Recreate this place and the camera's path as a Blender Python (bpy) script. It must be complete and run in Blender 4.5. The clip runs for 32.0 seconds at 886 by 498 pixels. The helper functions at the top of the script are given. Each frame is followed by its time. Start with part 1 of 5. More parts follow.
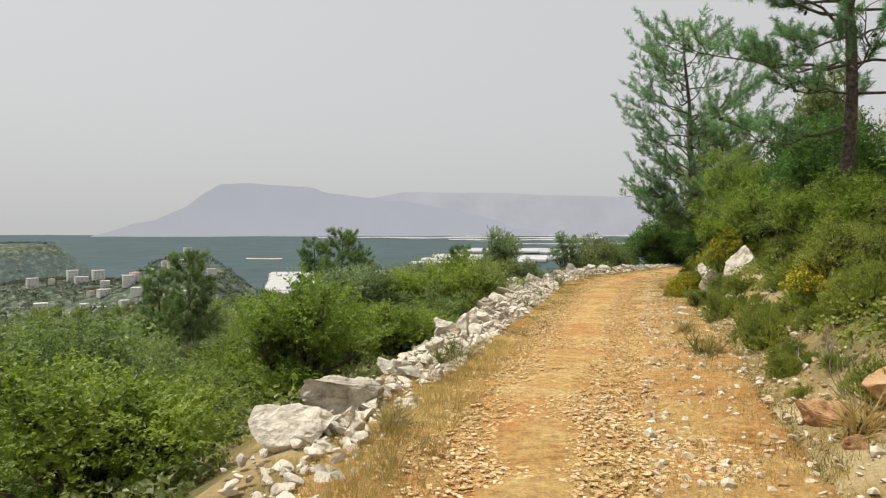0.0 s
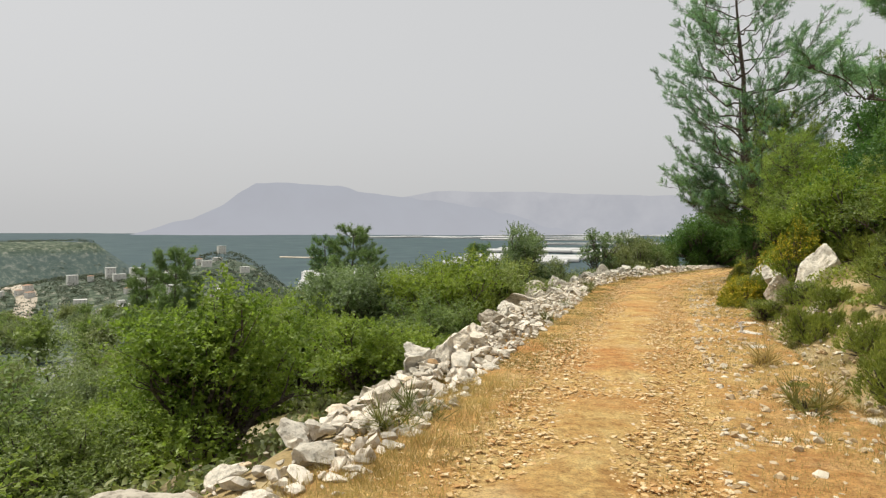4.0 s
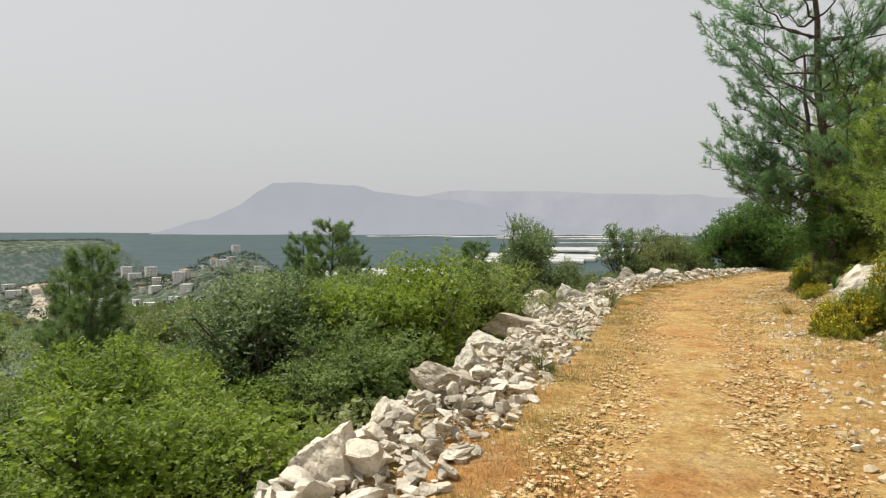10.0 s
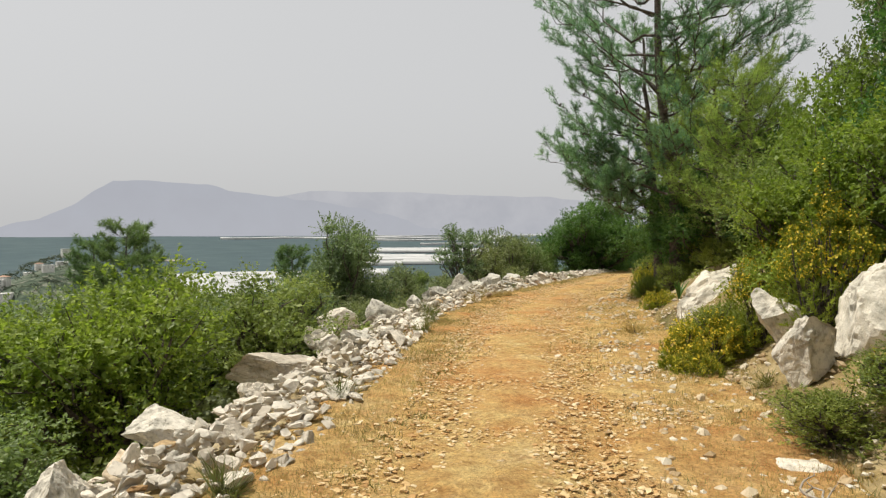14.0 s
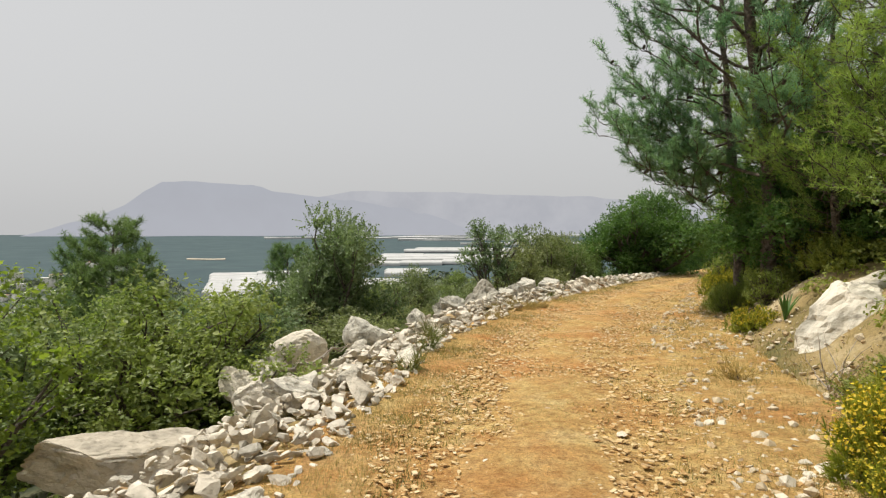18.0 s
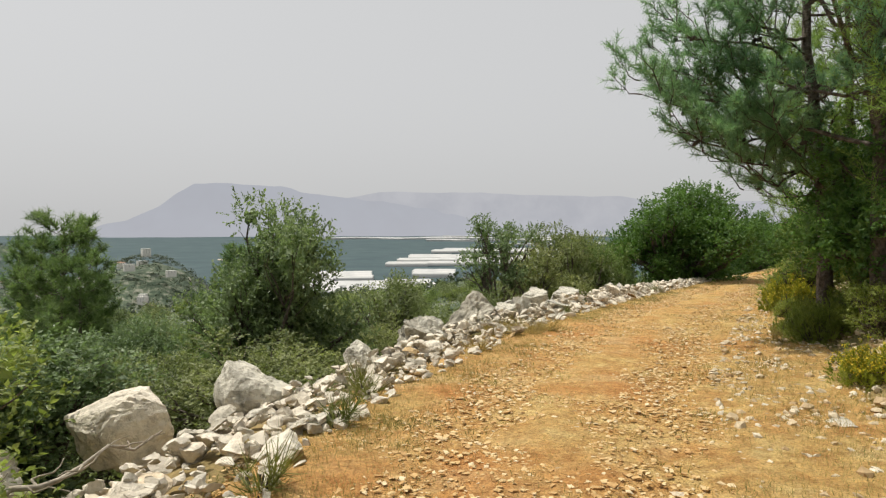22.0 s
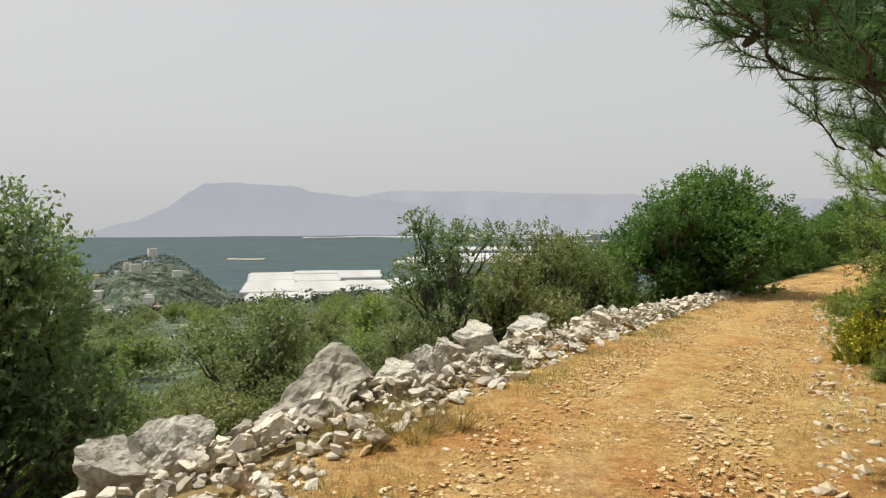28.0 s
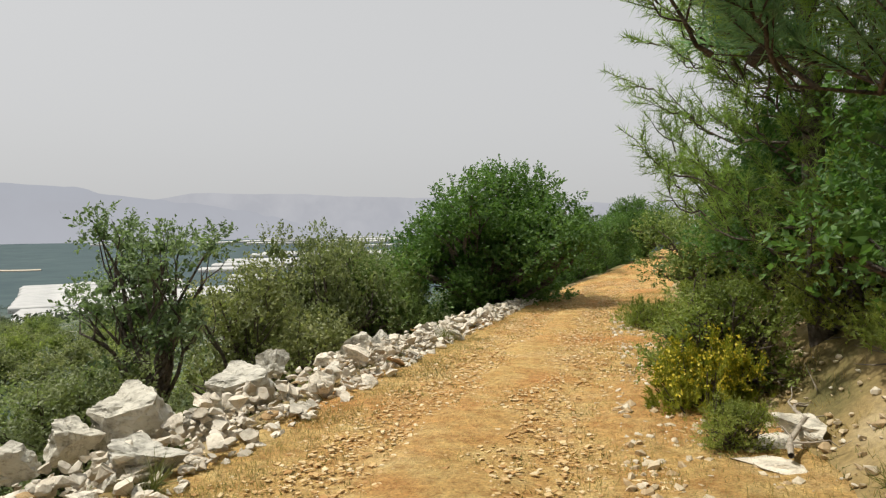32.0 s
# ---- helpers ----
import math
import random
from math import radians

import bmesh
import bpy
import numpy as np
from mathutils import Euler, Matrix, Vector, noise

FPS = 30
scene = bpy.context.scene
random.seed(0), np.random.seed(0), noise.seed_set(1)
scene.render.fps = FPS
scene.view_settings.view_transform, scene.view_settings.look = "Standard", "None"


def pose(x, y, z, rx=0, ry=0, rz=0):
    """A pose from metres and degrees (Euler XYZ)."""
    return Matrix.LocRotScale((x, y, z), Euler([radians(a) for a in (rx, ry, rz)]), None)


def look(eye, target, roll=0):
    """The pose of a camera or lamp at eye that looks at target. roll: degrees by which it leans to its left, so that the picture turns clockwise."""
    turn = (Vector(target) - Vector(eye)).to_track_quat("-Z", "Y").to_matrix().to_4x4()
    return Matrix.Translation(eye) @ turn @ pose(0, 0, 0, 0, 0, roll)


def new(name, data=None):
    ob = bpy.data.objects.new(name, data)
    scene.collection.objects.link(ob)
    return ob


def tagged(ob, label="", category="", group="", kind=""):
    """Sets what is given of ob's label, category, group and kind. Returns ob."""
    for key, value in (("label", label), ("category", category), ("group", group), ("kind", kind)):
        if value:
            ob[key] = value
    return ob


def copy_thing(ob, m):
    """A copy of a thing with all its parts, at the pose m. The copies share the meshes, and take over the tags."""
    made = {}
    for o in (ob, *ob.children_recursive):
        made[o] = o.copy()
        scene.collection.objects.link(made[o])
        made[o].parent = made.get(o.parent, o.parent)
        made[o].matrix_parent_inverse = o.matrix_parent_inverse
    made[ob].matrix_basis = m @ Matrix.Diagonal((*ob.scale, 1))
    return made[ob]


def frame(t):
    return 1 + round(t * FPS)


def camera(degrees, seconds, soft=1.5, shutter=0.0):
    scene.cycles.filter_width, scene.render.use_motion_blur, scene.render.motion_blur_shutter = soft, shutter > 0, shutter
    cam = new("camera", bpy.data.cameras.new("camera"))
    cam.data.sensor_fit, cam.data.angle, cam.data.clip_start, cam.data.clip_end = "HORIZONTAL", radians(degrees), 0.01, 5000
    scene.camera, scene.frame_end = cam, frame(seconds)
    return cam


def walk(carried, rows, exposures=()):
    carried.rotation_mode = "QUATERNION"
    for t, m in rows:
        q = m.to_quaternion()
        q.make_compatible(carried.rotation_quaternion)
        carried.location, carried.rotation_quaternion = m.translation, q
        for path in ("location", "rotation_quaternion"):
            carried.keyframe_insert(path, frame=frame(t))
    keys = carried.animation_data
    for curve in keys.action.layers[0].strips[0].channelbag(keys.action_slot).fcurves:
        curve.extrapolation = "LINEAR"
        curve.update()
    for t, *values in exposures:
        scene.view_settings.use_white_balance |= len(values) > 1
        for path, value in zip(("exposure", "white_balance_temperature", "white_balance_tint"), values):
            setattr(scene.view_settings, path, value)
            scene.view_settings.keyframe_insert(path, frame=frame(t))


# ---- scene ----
cam = camera(69.0, 32.0, soft=1.25)
METRES, EYE, TILT, LEAN, TURN = 28.0, 1.55, -1.6, 0.0, 0.0
ROWS = [
    (0.0, 0.0, 0.0, 0.0, 0.0, 0.0, -0.0),
    (0.5, 0.002, 0.0147, -0.0011, 0.54, -0.0, -0.1),
    (1.0, 0.0049, 0.0293, -0.0016, 0.78, -0.03, -0.03),
    (1.5, 0.0085, 0.043, -0.0003, 2.98, 0.02, -0.2),
    (2.0, 0.0113, 0.0572, -0.0008, 3.54, -0.04, -0.19),
    (2.5, 0.0162, 0.0704, -0.0004, 3.7, -0.04, -0.19),
    (3.0, 0.0207, 0.0849, -0.0011, 3.87, -0.12, -0.28),
    (3.5, 0.0224, 0.1003, -0.0014, 3.47, -0.11, -0.24),
    (5.5, 0.0352, 0.1614, 0.0002, 1.6, -0.03, -0.2),
    (6.0, 0.0362, 0.1766, 0.0011, 1.79, -0.15, -0.23),
    (6.5, 0.038, 0.1926, 0.0004, 2.2, -0.14, -0.14),
    (7.0, 0.04, 0.2082, -0.0006, 3.89, -0.15, -0.32),
    (7.5, 0.0402, 0.2251, -0.0013, 4.1, -0.26, -0.32),
    (8.0, 0.0416, 0.2444, -0.0003, 4.6, -0.18, -0.33),
    (8.5, 0.041, 0.2591, -0.0009, 4.99, -0.1, -0.37),
    (9.0, 0.0439, 0.2753, -0.002, 5.12, -0.2, -0.29),
    (9.5, 0.0476, 0.2886, -0.0016, 5.22, -0.05, -0.34),
    (10.0, 0.0533, 0.3014, -0.0016, 4.25, -0.13, -0.25),
    (10.5, 0.0619, 0.3166, 0.0006, 2.21, -0.13, -0.13),
    (11.0, 0.0674, 0.3292, 0.0009, -1.06, -0.08, -0.03),
    (11.5, 0.0739, 0.3413, 0.0005, -6.51, -0.02, 0.32),
    (12.0, 0.0823, 0.3547, 0.002, -6.69, -0.01, 0.28),
    (12.5, 0.0883, 0.3705, 0.002, -7.4, -0.06, 0.31),
    (13.0, 0.0943, 0.3865, 0.0024, -8.24, -0.19, 0.39),
    (13.5, 0.0981, 0.4016, 0.002, -8.16, -0.05, 0.21),
    (14.0, 0.1021, 0.417, 0.0023, -7.98, -0.06, 0.29),
    (14.5, 0.1082, 0.4309, 0.0041, -6.75, -0.05, 0.26),
    (16.5, 0.1242, 0.4937, 0.0024, -5.82, 0.06, 0.23),
    (17.0, 0.1279, 0.5104, 0.0029, -5.57, 0.0, 0.19),
    (17.5, 0.132, 0.5261, 0.0018, -4.61, -0.02, 0.1),
    (18.0, 0.1365, 0.5422, 0.0016, -4.42, -0.06, 0.15),
    (18.5, 0.1407, 0.558, 0.0028, -3.76, 0.07, 0.11),
    (19.0, 0.1458, 0.5722, 0.0034, -2.99, 0.03, 0.1),
    (19.5, 0.151, 0.5874, 0.0035, -2.91, -0.02, 0.19),
    (20.0, 0.1556, 0.6017, 0.0038, -2.74, -0.0, 0.09),
    (20.5, 0.159, 0.6165, 0.0034, -2.55, -0.02, 0.12),
    (21.0, 0.1645, 0.6342, 0.0039, -2.27, -0.02, 0.18),
    (21.5, 0.1696, 0.6497, 0.0031, -1.65, -0.02, 0.13),
    (22.0, 0.1765, 0.6651, 0.0026, -1.94, 0.0, 0.18),
    (22.5, 0.1824, 0.6801, 0.0043, -1.83, -0.02, 0.14),
    (23.0, 0.1856, 0.6942, 0.0043, -1.69, -0.0, 0.14),
    (23.5, 0.1897, 0.7097, 0.0039, -1.64, -0.07, 0.2),
    (24.0, 0.1949, 0.7248, 0.0037, -1.01, -0.04, 0.11),
    (24.5, 0.1999, 0.7393, 0.0046, -0.85, 0.04, 0.12),
    (26.5, 0.2244, 0.7966, 0.0081, -0.54, -0.11, 0.41),
    (27.0, 0.2299, 0.812, 0.0082, -0.7, -0.09, 0.44),
    (27.5, 0.2367, 0.8278, 0.0086, -1.17, -0.17, 0.51),
    (28.0, 0.2424, 0.8412, 0.0089, -1.08, -0.11, 0.38),
    (28.5, 0.2466, 0.8568, 0.0097, -1.3, -0.09, 0.39),
    (29.0, 0.2512, 0.871, 0.011, -1.17, -0.1, 0.41),
    (29.5, 0.2559, 0.883, 0.0103, -2.65, -0.02, 0.53),
    (30.0, 0.2636, 0.8946, 0.0098, -6.6, -0.09, 0.82),
    (30.5, 0.2733, 0.9053, 0.0103, -8.16, -0.06, 0.88),
    (31.0, 0.2827, 0.9175, 0.0102, -13.66, -0.12, 1.15),
    (31.5, 0.2913, 0.9314, 0.0111, -16.35, -0.19, 1.43),
    (32.0, 0.2956, 0.9434, 0.0112, -17.49, -0.08, 1.43),
]
walk(cam, [(t, pose(0, 0, EYE, TILT, LEAN, TURN) @ pose(METRES * x, METRES * y, METRES * z, 90 + pitch, roll, yaw)) for t, x, y, z, yaw, pitch, roll in ROWS])

# ---- light ----
world = bpy.data.worlds.new("sky")
scene.world = world
world.use_nodes = True
wn, wl = world.node_tree.nodes, world.node_tree.links
sky = wn.new("ShaderNodeTexSky")
sky.sky_type, sky.sun_disc = "NISHITA", False
SUN_EL, SUN_AZ = radians(65), radians(-72)      # azimuth from +y towards +x
sky.sun_elevation, sky.sun_rotation = SUN_EL, SUN_AZ
sky.air_density, sky.dust_density, sky.ozone_density = 1.0, 6.0, 1.0
hsv = wn.new("ShaderNodeHueSaturation")
hsv.inputs["Saturation"].default_value = 0.22
haze = wn.new("ShaderNodeMix")
haze.data_type = "RGBA"
haze.inputs["Factor"].default_value = 0.7
haze.inputs["B"].default_value = (7.45, 7.48, 7.5, 1)
wl.new(sky.outputs["Color"], hsv.inputs["Color"])
wl.new(hsv.outputs["Color"], haze.inputs["A"])
wl.new(haze.outputs["Result"], wn["Background"].inputs["Color"])
wn["Background"].inputs["Strength"].default_value = 0.1

sun = new("sun", bpy.data.lights.new("sun", "SUN"))
sun.data.energy, sun.data.angle, sun.data.color = 4.3, radians(0.6), (1.0, 0.965, 0.87)
sun_dir = Vector((math.sin(SUN_AZ) * math.cos(SUN_EL), math.cos(SUN_AZ) * math.cos(SUN_EL), math.sin(SUN_EL)))
sun.matrix_world = look(sun_dir * 50, (0, 0, 0))


# ---- materials ----
def material(name, build, roughness=0.9):
    m = bpy.data.materials.new(name)
    m.use_nodes = True
    nt = m.node_tree
    bsdf = nt.nodes["Principled BSDF"]
    bsdf.inputs["Roughness"].default_value = roughness
    bsdf.inputs["Specular IOR Level"].default_value = 0.25
    build(nt, bsdf)
    return m


def tex(nt, kind, scale, detail=4.0, coords="Object", rough=0.6):
    tc = nt.nodes.new("ShaderNodeTexCoord")
    n = nt.nodes.new(kind)
    n.inputs["Scale"].default_value = scale
    if "Detail" in n.inputs:
        n.inputs["Detail"].default_value = detail
    if "Roughness" in n.inputs:
        n.inputs["Roughness"].default_value = rough
    nt.links.new(tc.outputs[coords], n.inputs["Vector"])
    return n


def ramp(nt, source, stops):
    r = nt.nodes.new("ShaderNodeValToRGB")
    e = r.color_ramp.elements
    while len(e) < len(stops):
        e.new(0.5)
    for k, (p, c) in zip(e, stops):
        k.position, k.color = p, (*c, 1)
    nt.links.new(source, r.inputs["Fac"])
    return r.outputs["Color"]


def mix(nt, fac, a, b, blend="MIX"):
    m = nt.nodes.new("ShaderNodeMix")
    m.data_type, m.blend_type = "RGBA", blend
    for key, v in (("Factor", fac), ("A", a), ("B", b)):
        if hasattr(v, "is_linked"):
            nt.links.new(v, m.inputs[key])
        elif key == "Factor":
            m.inputs[key].default_value = v
        else:
            m.inputs[key].default_value = (*v, 1)
    return m.outputs["Result"]


def bump(nt, bsdf, height, strength, distance=0.05):
    b = nt.nodes.new("ShaderNodeBump")
    b.inputs["Strength"].default_value, b.inputs["Distance"].default_value = strength, distance
    nt.links.new(height, b.inputs["Height"])
    nt.links.new(b.outputs["Normal"], bsdf.inputs["Normal"])


def leafy(name, dark, mid, light, translucent=0.35, roughness=0.5, gloss=0.4):
    """Foliage: each leaf its own shade, each plant a little warmer or cooler, some light through the blade."""
    def build(nt, bsdf):
        geo = nt.nodes.new("ShaderNodeNewGeometry")
        info = nt.nodes.new("ShaderNodeObjectInfo")
        c = ramp(nt, geo.outputs["Random Per Island"], [(0.0, dark), (0.55, mid), (1.0, light)])
        patch = tex(nt, "ShaderNodeTexNoise", 1.1, 2.0)
        c = mix(nt, 0.55, c, ramp(nt, patch.outputs["Fac"], [(0.35, tuple(0.62 * v for v in mid)), (0.65, light)]), "MIX")
        warm = ramp(nt, info.outputs["Random"], [(0.0, (0.86, 0.92, 0.9)), (1.0, (1.14, 1.06, 0.9))])
        c = mix(nt, 1.0, c, warm, "MULTIPLY")
        nt.links.new(c, bsdf.inputs["Base Color"])
        bsdf.inputs["Specular IOR Level"].default_value = gloss
        tr = nt.nodes.new("ShaderNodeBsdfTranslucent")
        glow = mix(nt, 1.0, c, (1.08, 1.2, 0.7), "MULTIPLY")
        nt.links.new(glow, tr.inputs["Color"])
        ms = nt.nodes.new("ShaderNodeMixShader")
        ms.inputs["Fac"].default_value = translucent
        nt.links.new(bsdf.outputs["BSDF"], ms.inputs[1])
        nt.links.new(tr.outputs["BSDF"], ms.inputs[2])
        nt.links.new(ms.outputs["Shader"], nt.nodes["Material Output"].inputs["Surface"])
    return material(name, build, roughness)


OAK = leafy("oak_leaf", (0.055, 0.092, 0.027), (0.165, 0.235, 0.065), (0.36, 0.42, 0.155), 0.45)
KERMES = leafy("kermes_leaf", (0.06, 0.085, 0.034), (0.16, 0.2, 0.085), (0.35, 0.38, 0.195), 0.42)
FRESH = leafy("fresh_leaf", (0.065, 0.11, 0.018), (0.185, 0.27, 0.04), (0.38, 0.45, 0.095), 0.5)
OLIVE = leafy("olive_leaf", (0.07, 0.115, 0.05), (0.165, 0.225, 0.105), (0.33, 0.39, 0.22), 0.42)
CAROB = leafy("carob_leaf", (0.035, 0.09, 0.026), (0.08, 0.17, 0.046), (0.15, 0.26, 0.075), 0.46)
NEEDLE = leafy("pine_needle", (0.1, 0.21, 0.15), (0.195, 0.345, 0.245), (0.33, 0.48, 0.33), 0.64)
NEEDLE_DARK = leafy("slope_pine_needle", (0.07, 0.125, 0.06), (0.13, 0.21, 0.095), (0.22, 0.3, 0.14), 0.5)
NEEDLE_YOUNG = leafy("young_pine_needle", (0.14, 0.225, 0.06), (0.25, 0.365, 0.105), (0.4, 0.5, 0.17), 0.64)
HEATH = leafy("heath_sprig", (0.09, 0.125, 0.03), (0.22, 0.275, 0.06), (0.42, 0.45, 0.12), 0.46)
BROOM = leafy("broom_sprig", (0.1, 0.14, 0.02), (0.25, 0.295, 0.04), (0.46, 0.47, 0.085), 0.5)
# woods across the valley: darker, bluer green, distance haze put into the colour
FARWOOD = leafy("far_wood", (0.03, 0.046, 0.03), (0.06, 0.082, 0.052), (0.1, 0.125, 0.08), 0.15)
FLOWER = leafy("broom_flower", (0.58, 0.44, 0.02), (0.68, 0.5, 0.03), (0.8, 0.62, 0.06), 0.3)
STRAW = leafy("dry_grass", (0.28, 0.2, 0.08), (0.42, 0.31, 0.13), (0.58, 0.46, 0.22), 0.3)
GRASS = leafy("green_grass", (0.09, 0.12, 0.03), (0.17, 0.19, 0.06), (0.3, 0.29, 0.1), 0.3)


def bark_nodes(nt, bsdf):
    n = tex(nt, "ShaderNodeTexNoise", 14, 6)
    v = tex(nt, "ShaderNodeTexVoronoi", 22)
    nt.links.new(ramp(nt, n.outputs["Fac"], [(0.3, (0.05, 0.04, 0.032)), (0.7, (0.2, 0.165, 0.135))]), bsdf.inputs["Base Color"])
    bump(nt, bsdf, v.outputs["Distance"], 0.8, 0.03)


def dead_nodes(nt, bsdf):
    n = tex(nt, "ShaderNodeTexNoise", 20, 5)
    nt.links.new(ramp(nt, n.outputs["Fac"], [(0.3, (0.2, 0.16, 0.12)), (0.7, (0.42, 0.37, 0.3))]), bsdf.inputs["Base Color"])


BARK = material("bark", bark_nodes)
DEADWOOD = material("dead_wood", dead_nodes)


def rock_nodes(light, dark, rust, by_piece=False):
    def build(nt, bsdf):
        info = nt.nodes.new("ShaderNodeObjectInfo")
        big = tex(nt, "ShaderNodeTexNoise", 2.2, 5)
        fine = tex(nt, "ShaderNodeTexNoise", 26, 6, rough=0.7)
        vor = tex(nt, "ShaderNodeTexVoronoi", 7)
        c = ramp(nt, big.outputs["Fac"], [(0.34, dark), (0.5, light), (0.72, tuple(min(0.8, 1.12 * v) for v in light))])
        pit = ramp(nt, fine.outputs["Fac"], [(0.3, (0.55, 0.52, 0.48)), (0.45, (1, 1, 1))])
        c = mix(nt, 0.8, c, pit, "MULTIPLY")
        lichen = tex(nt, "ShaderNodeTexNoise", 8.5, 6, rough=0.7)
        c = mix(nt, 0.6, c, ramp(nt, lichen.outputs["Fac"], [(0.34, (0.46, 0.45, 0.42)), (0.46, (1, 1, 1))]), "MULTIPLY")
        stain = tex(nt, "ShaderNodeTexNoise", 3.4, 3)
        mask = ramp(nt, stain.outputs["Fac"], [(0.58, (0, 0, 0)), (0.8, (0.8, 0.8, 0.8))])
        c = mix(nt, mask, c, rust)
        geo = nt.nodes.new("ShaderNodeNewGeometry")
        tone = ramp(nt, geo.outputs["Random Per Island"] if by_piece else info.outputs["Random"], [(0.0, (0.72, 0.69, 0.64)), (0.4, (0.93, 0.92, 0.9)), (1.0, (1.06, 1.03, 0.98))])
        c = mix(nt, 1.0, c, tone, "MULTIPLY")
        nt.links.new(c, bsdf.inputs["Base Color"])
        add = nt.nodes.new("ShaderNodeMath")
        nt.links.new(fine.outputs["Fac"], add.inputs[0])
        nt.links.new(vor.outputs["Distance"], add.inputs[1])
        bump(nt, bsdf, add.outputs["Value"], 0.45, 0.03)
    return build


LIMESTONE = material("limestone", rock_nodes((0.65, 0.605, 0.52), (0.36, 0.34, 0.29), (0.4, 0.34, 0.25)), 0.92)
PINKSTONE = material("pale_limestone", rock_nodes((0.72, 0.655, 0.555), (0.48, 0.44, 0.37), (0.48, 0.4, 0.29)), 0.92)
GREYSTONE = material("grey_limestone", rock_nodes((0.56, 0.535, 0.47), (0.25, 0.24, 0.205), (0.36, 0.32, 0.25)), 0.92)
RUBBLE = material("limestone_rubble", rock_nodes((0.69, 0.63, 0.535), (0.4, 0.37, 0.31), (0.46, 0.37, 0.26), True), 0.92)
RUSTROCK = material("rust_stone", rock_nodes((0.45, 0.27, 0.14), (0.28, 0.15, 0.08), (0.5, 0.4, 0.28)), 0.92)


def gravel_nodes(nt, bsdf):
    geo = nt.nodes.new("ShaderNodeNewGeometry")
    n = tex(nt, "ShaderNodeTexNoise", 30, 4)
    c = ramp(nt, geo.outputs["Random Per Island"], [(0.0, (0.42, 0.235, 0.09)), (0.35, (0.54, 0.355, 0.16)), (0.75, (0.62, 0.455, 0.24)), (1.0, (0.68, 0.55, 0.36))])
    c = mix(nt, 0.6, c, ramp(nt, n.outputs["Fac"], [(0.35, (0.7, 0.68, 0.64)), (0.6, (1.05, 1.05, 1.05))]), "MULTIPLY")
    nt.links.new(c, bsdf.inputs["Base Color"])


def pale_gravel_nodes(nt, bsdf):
    geo = nt.nodes.new("ShaderNodeNewGeometry")
    n = tex(nt, "ShaderNodeTexNoise", 30, 4)
    c = ramp(nt, geo.outputs["Random Per Island"], [(0.0, (0.4, 0.28, 0.15)), (0.5, (0.53, 0.43, 0.29)), (1.0, (0.64, 0.58, 0.47))])
    c = mix(nt, 0.6, c, ramp(nt, n.outputs["Fac"], [(0.35, (0.7, 0.68, 0.64)), (0.6, (1.05, 1.05, 1.05))]), "MULTIPLY")
    nt.links.new(c, bsdf.inputs["Base Color"])


def pebble_nodes(nt, bsdf):
    info = nt.nodes.new("ShaderNodeObjectInfo")
    n = tex(nt, "ShaderNodeTexNoise", 9, 5)
    c = ramp(nt, info.outputs["Random"], [(0.0, (0.36, 0.22, 0.1)), (0.4, (0.52, 0.38, 0.21)), (1.0, (0.72, 0.64, 0.52))])
    c = mix(nt, 0.7, c, ramp(nt, n.outputs["Fac"], [(0.35, (0.62, 0.58, 0.52)), (0.6, (1.08, 1.06, 1.04))]), "MULTIPLY")
    nt.links.new(c, bsdf.inputs["Base Color"])
    bump(nt, bsdf, n.outputs["Fac"], 0.6, 0.02)


GRAVEL = material("track_gravel", gravel_nodes, 0.95)
PALE_GRAVEL = material("pale_gravel", pale_gravel_nodes, 0.95)
PEBBLE = material("dusty_stone", pebble_nodes, 0.95)


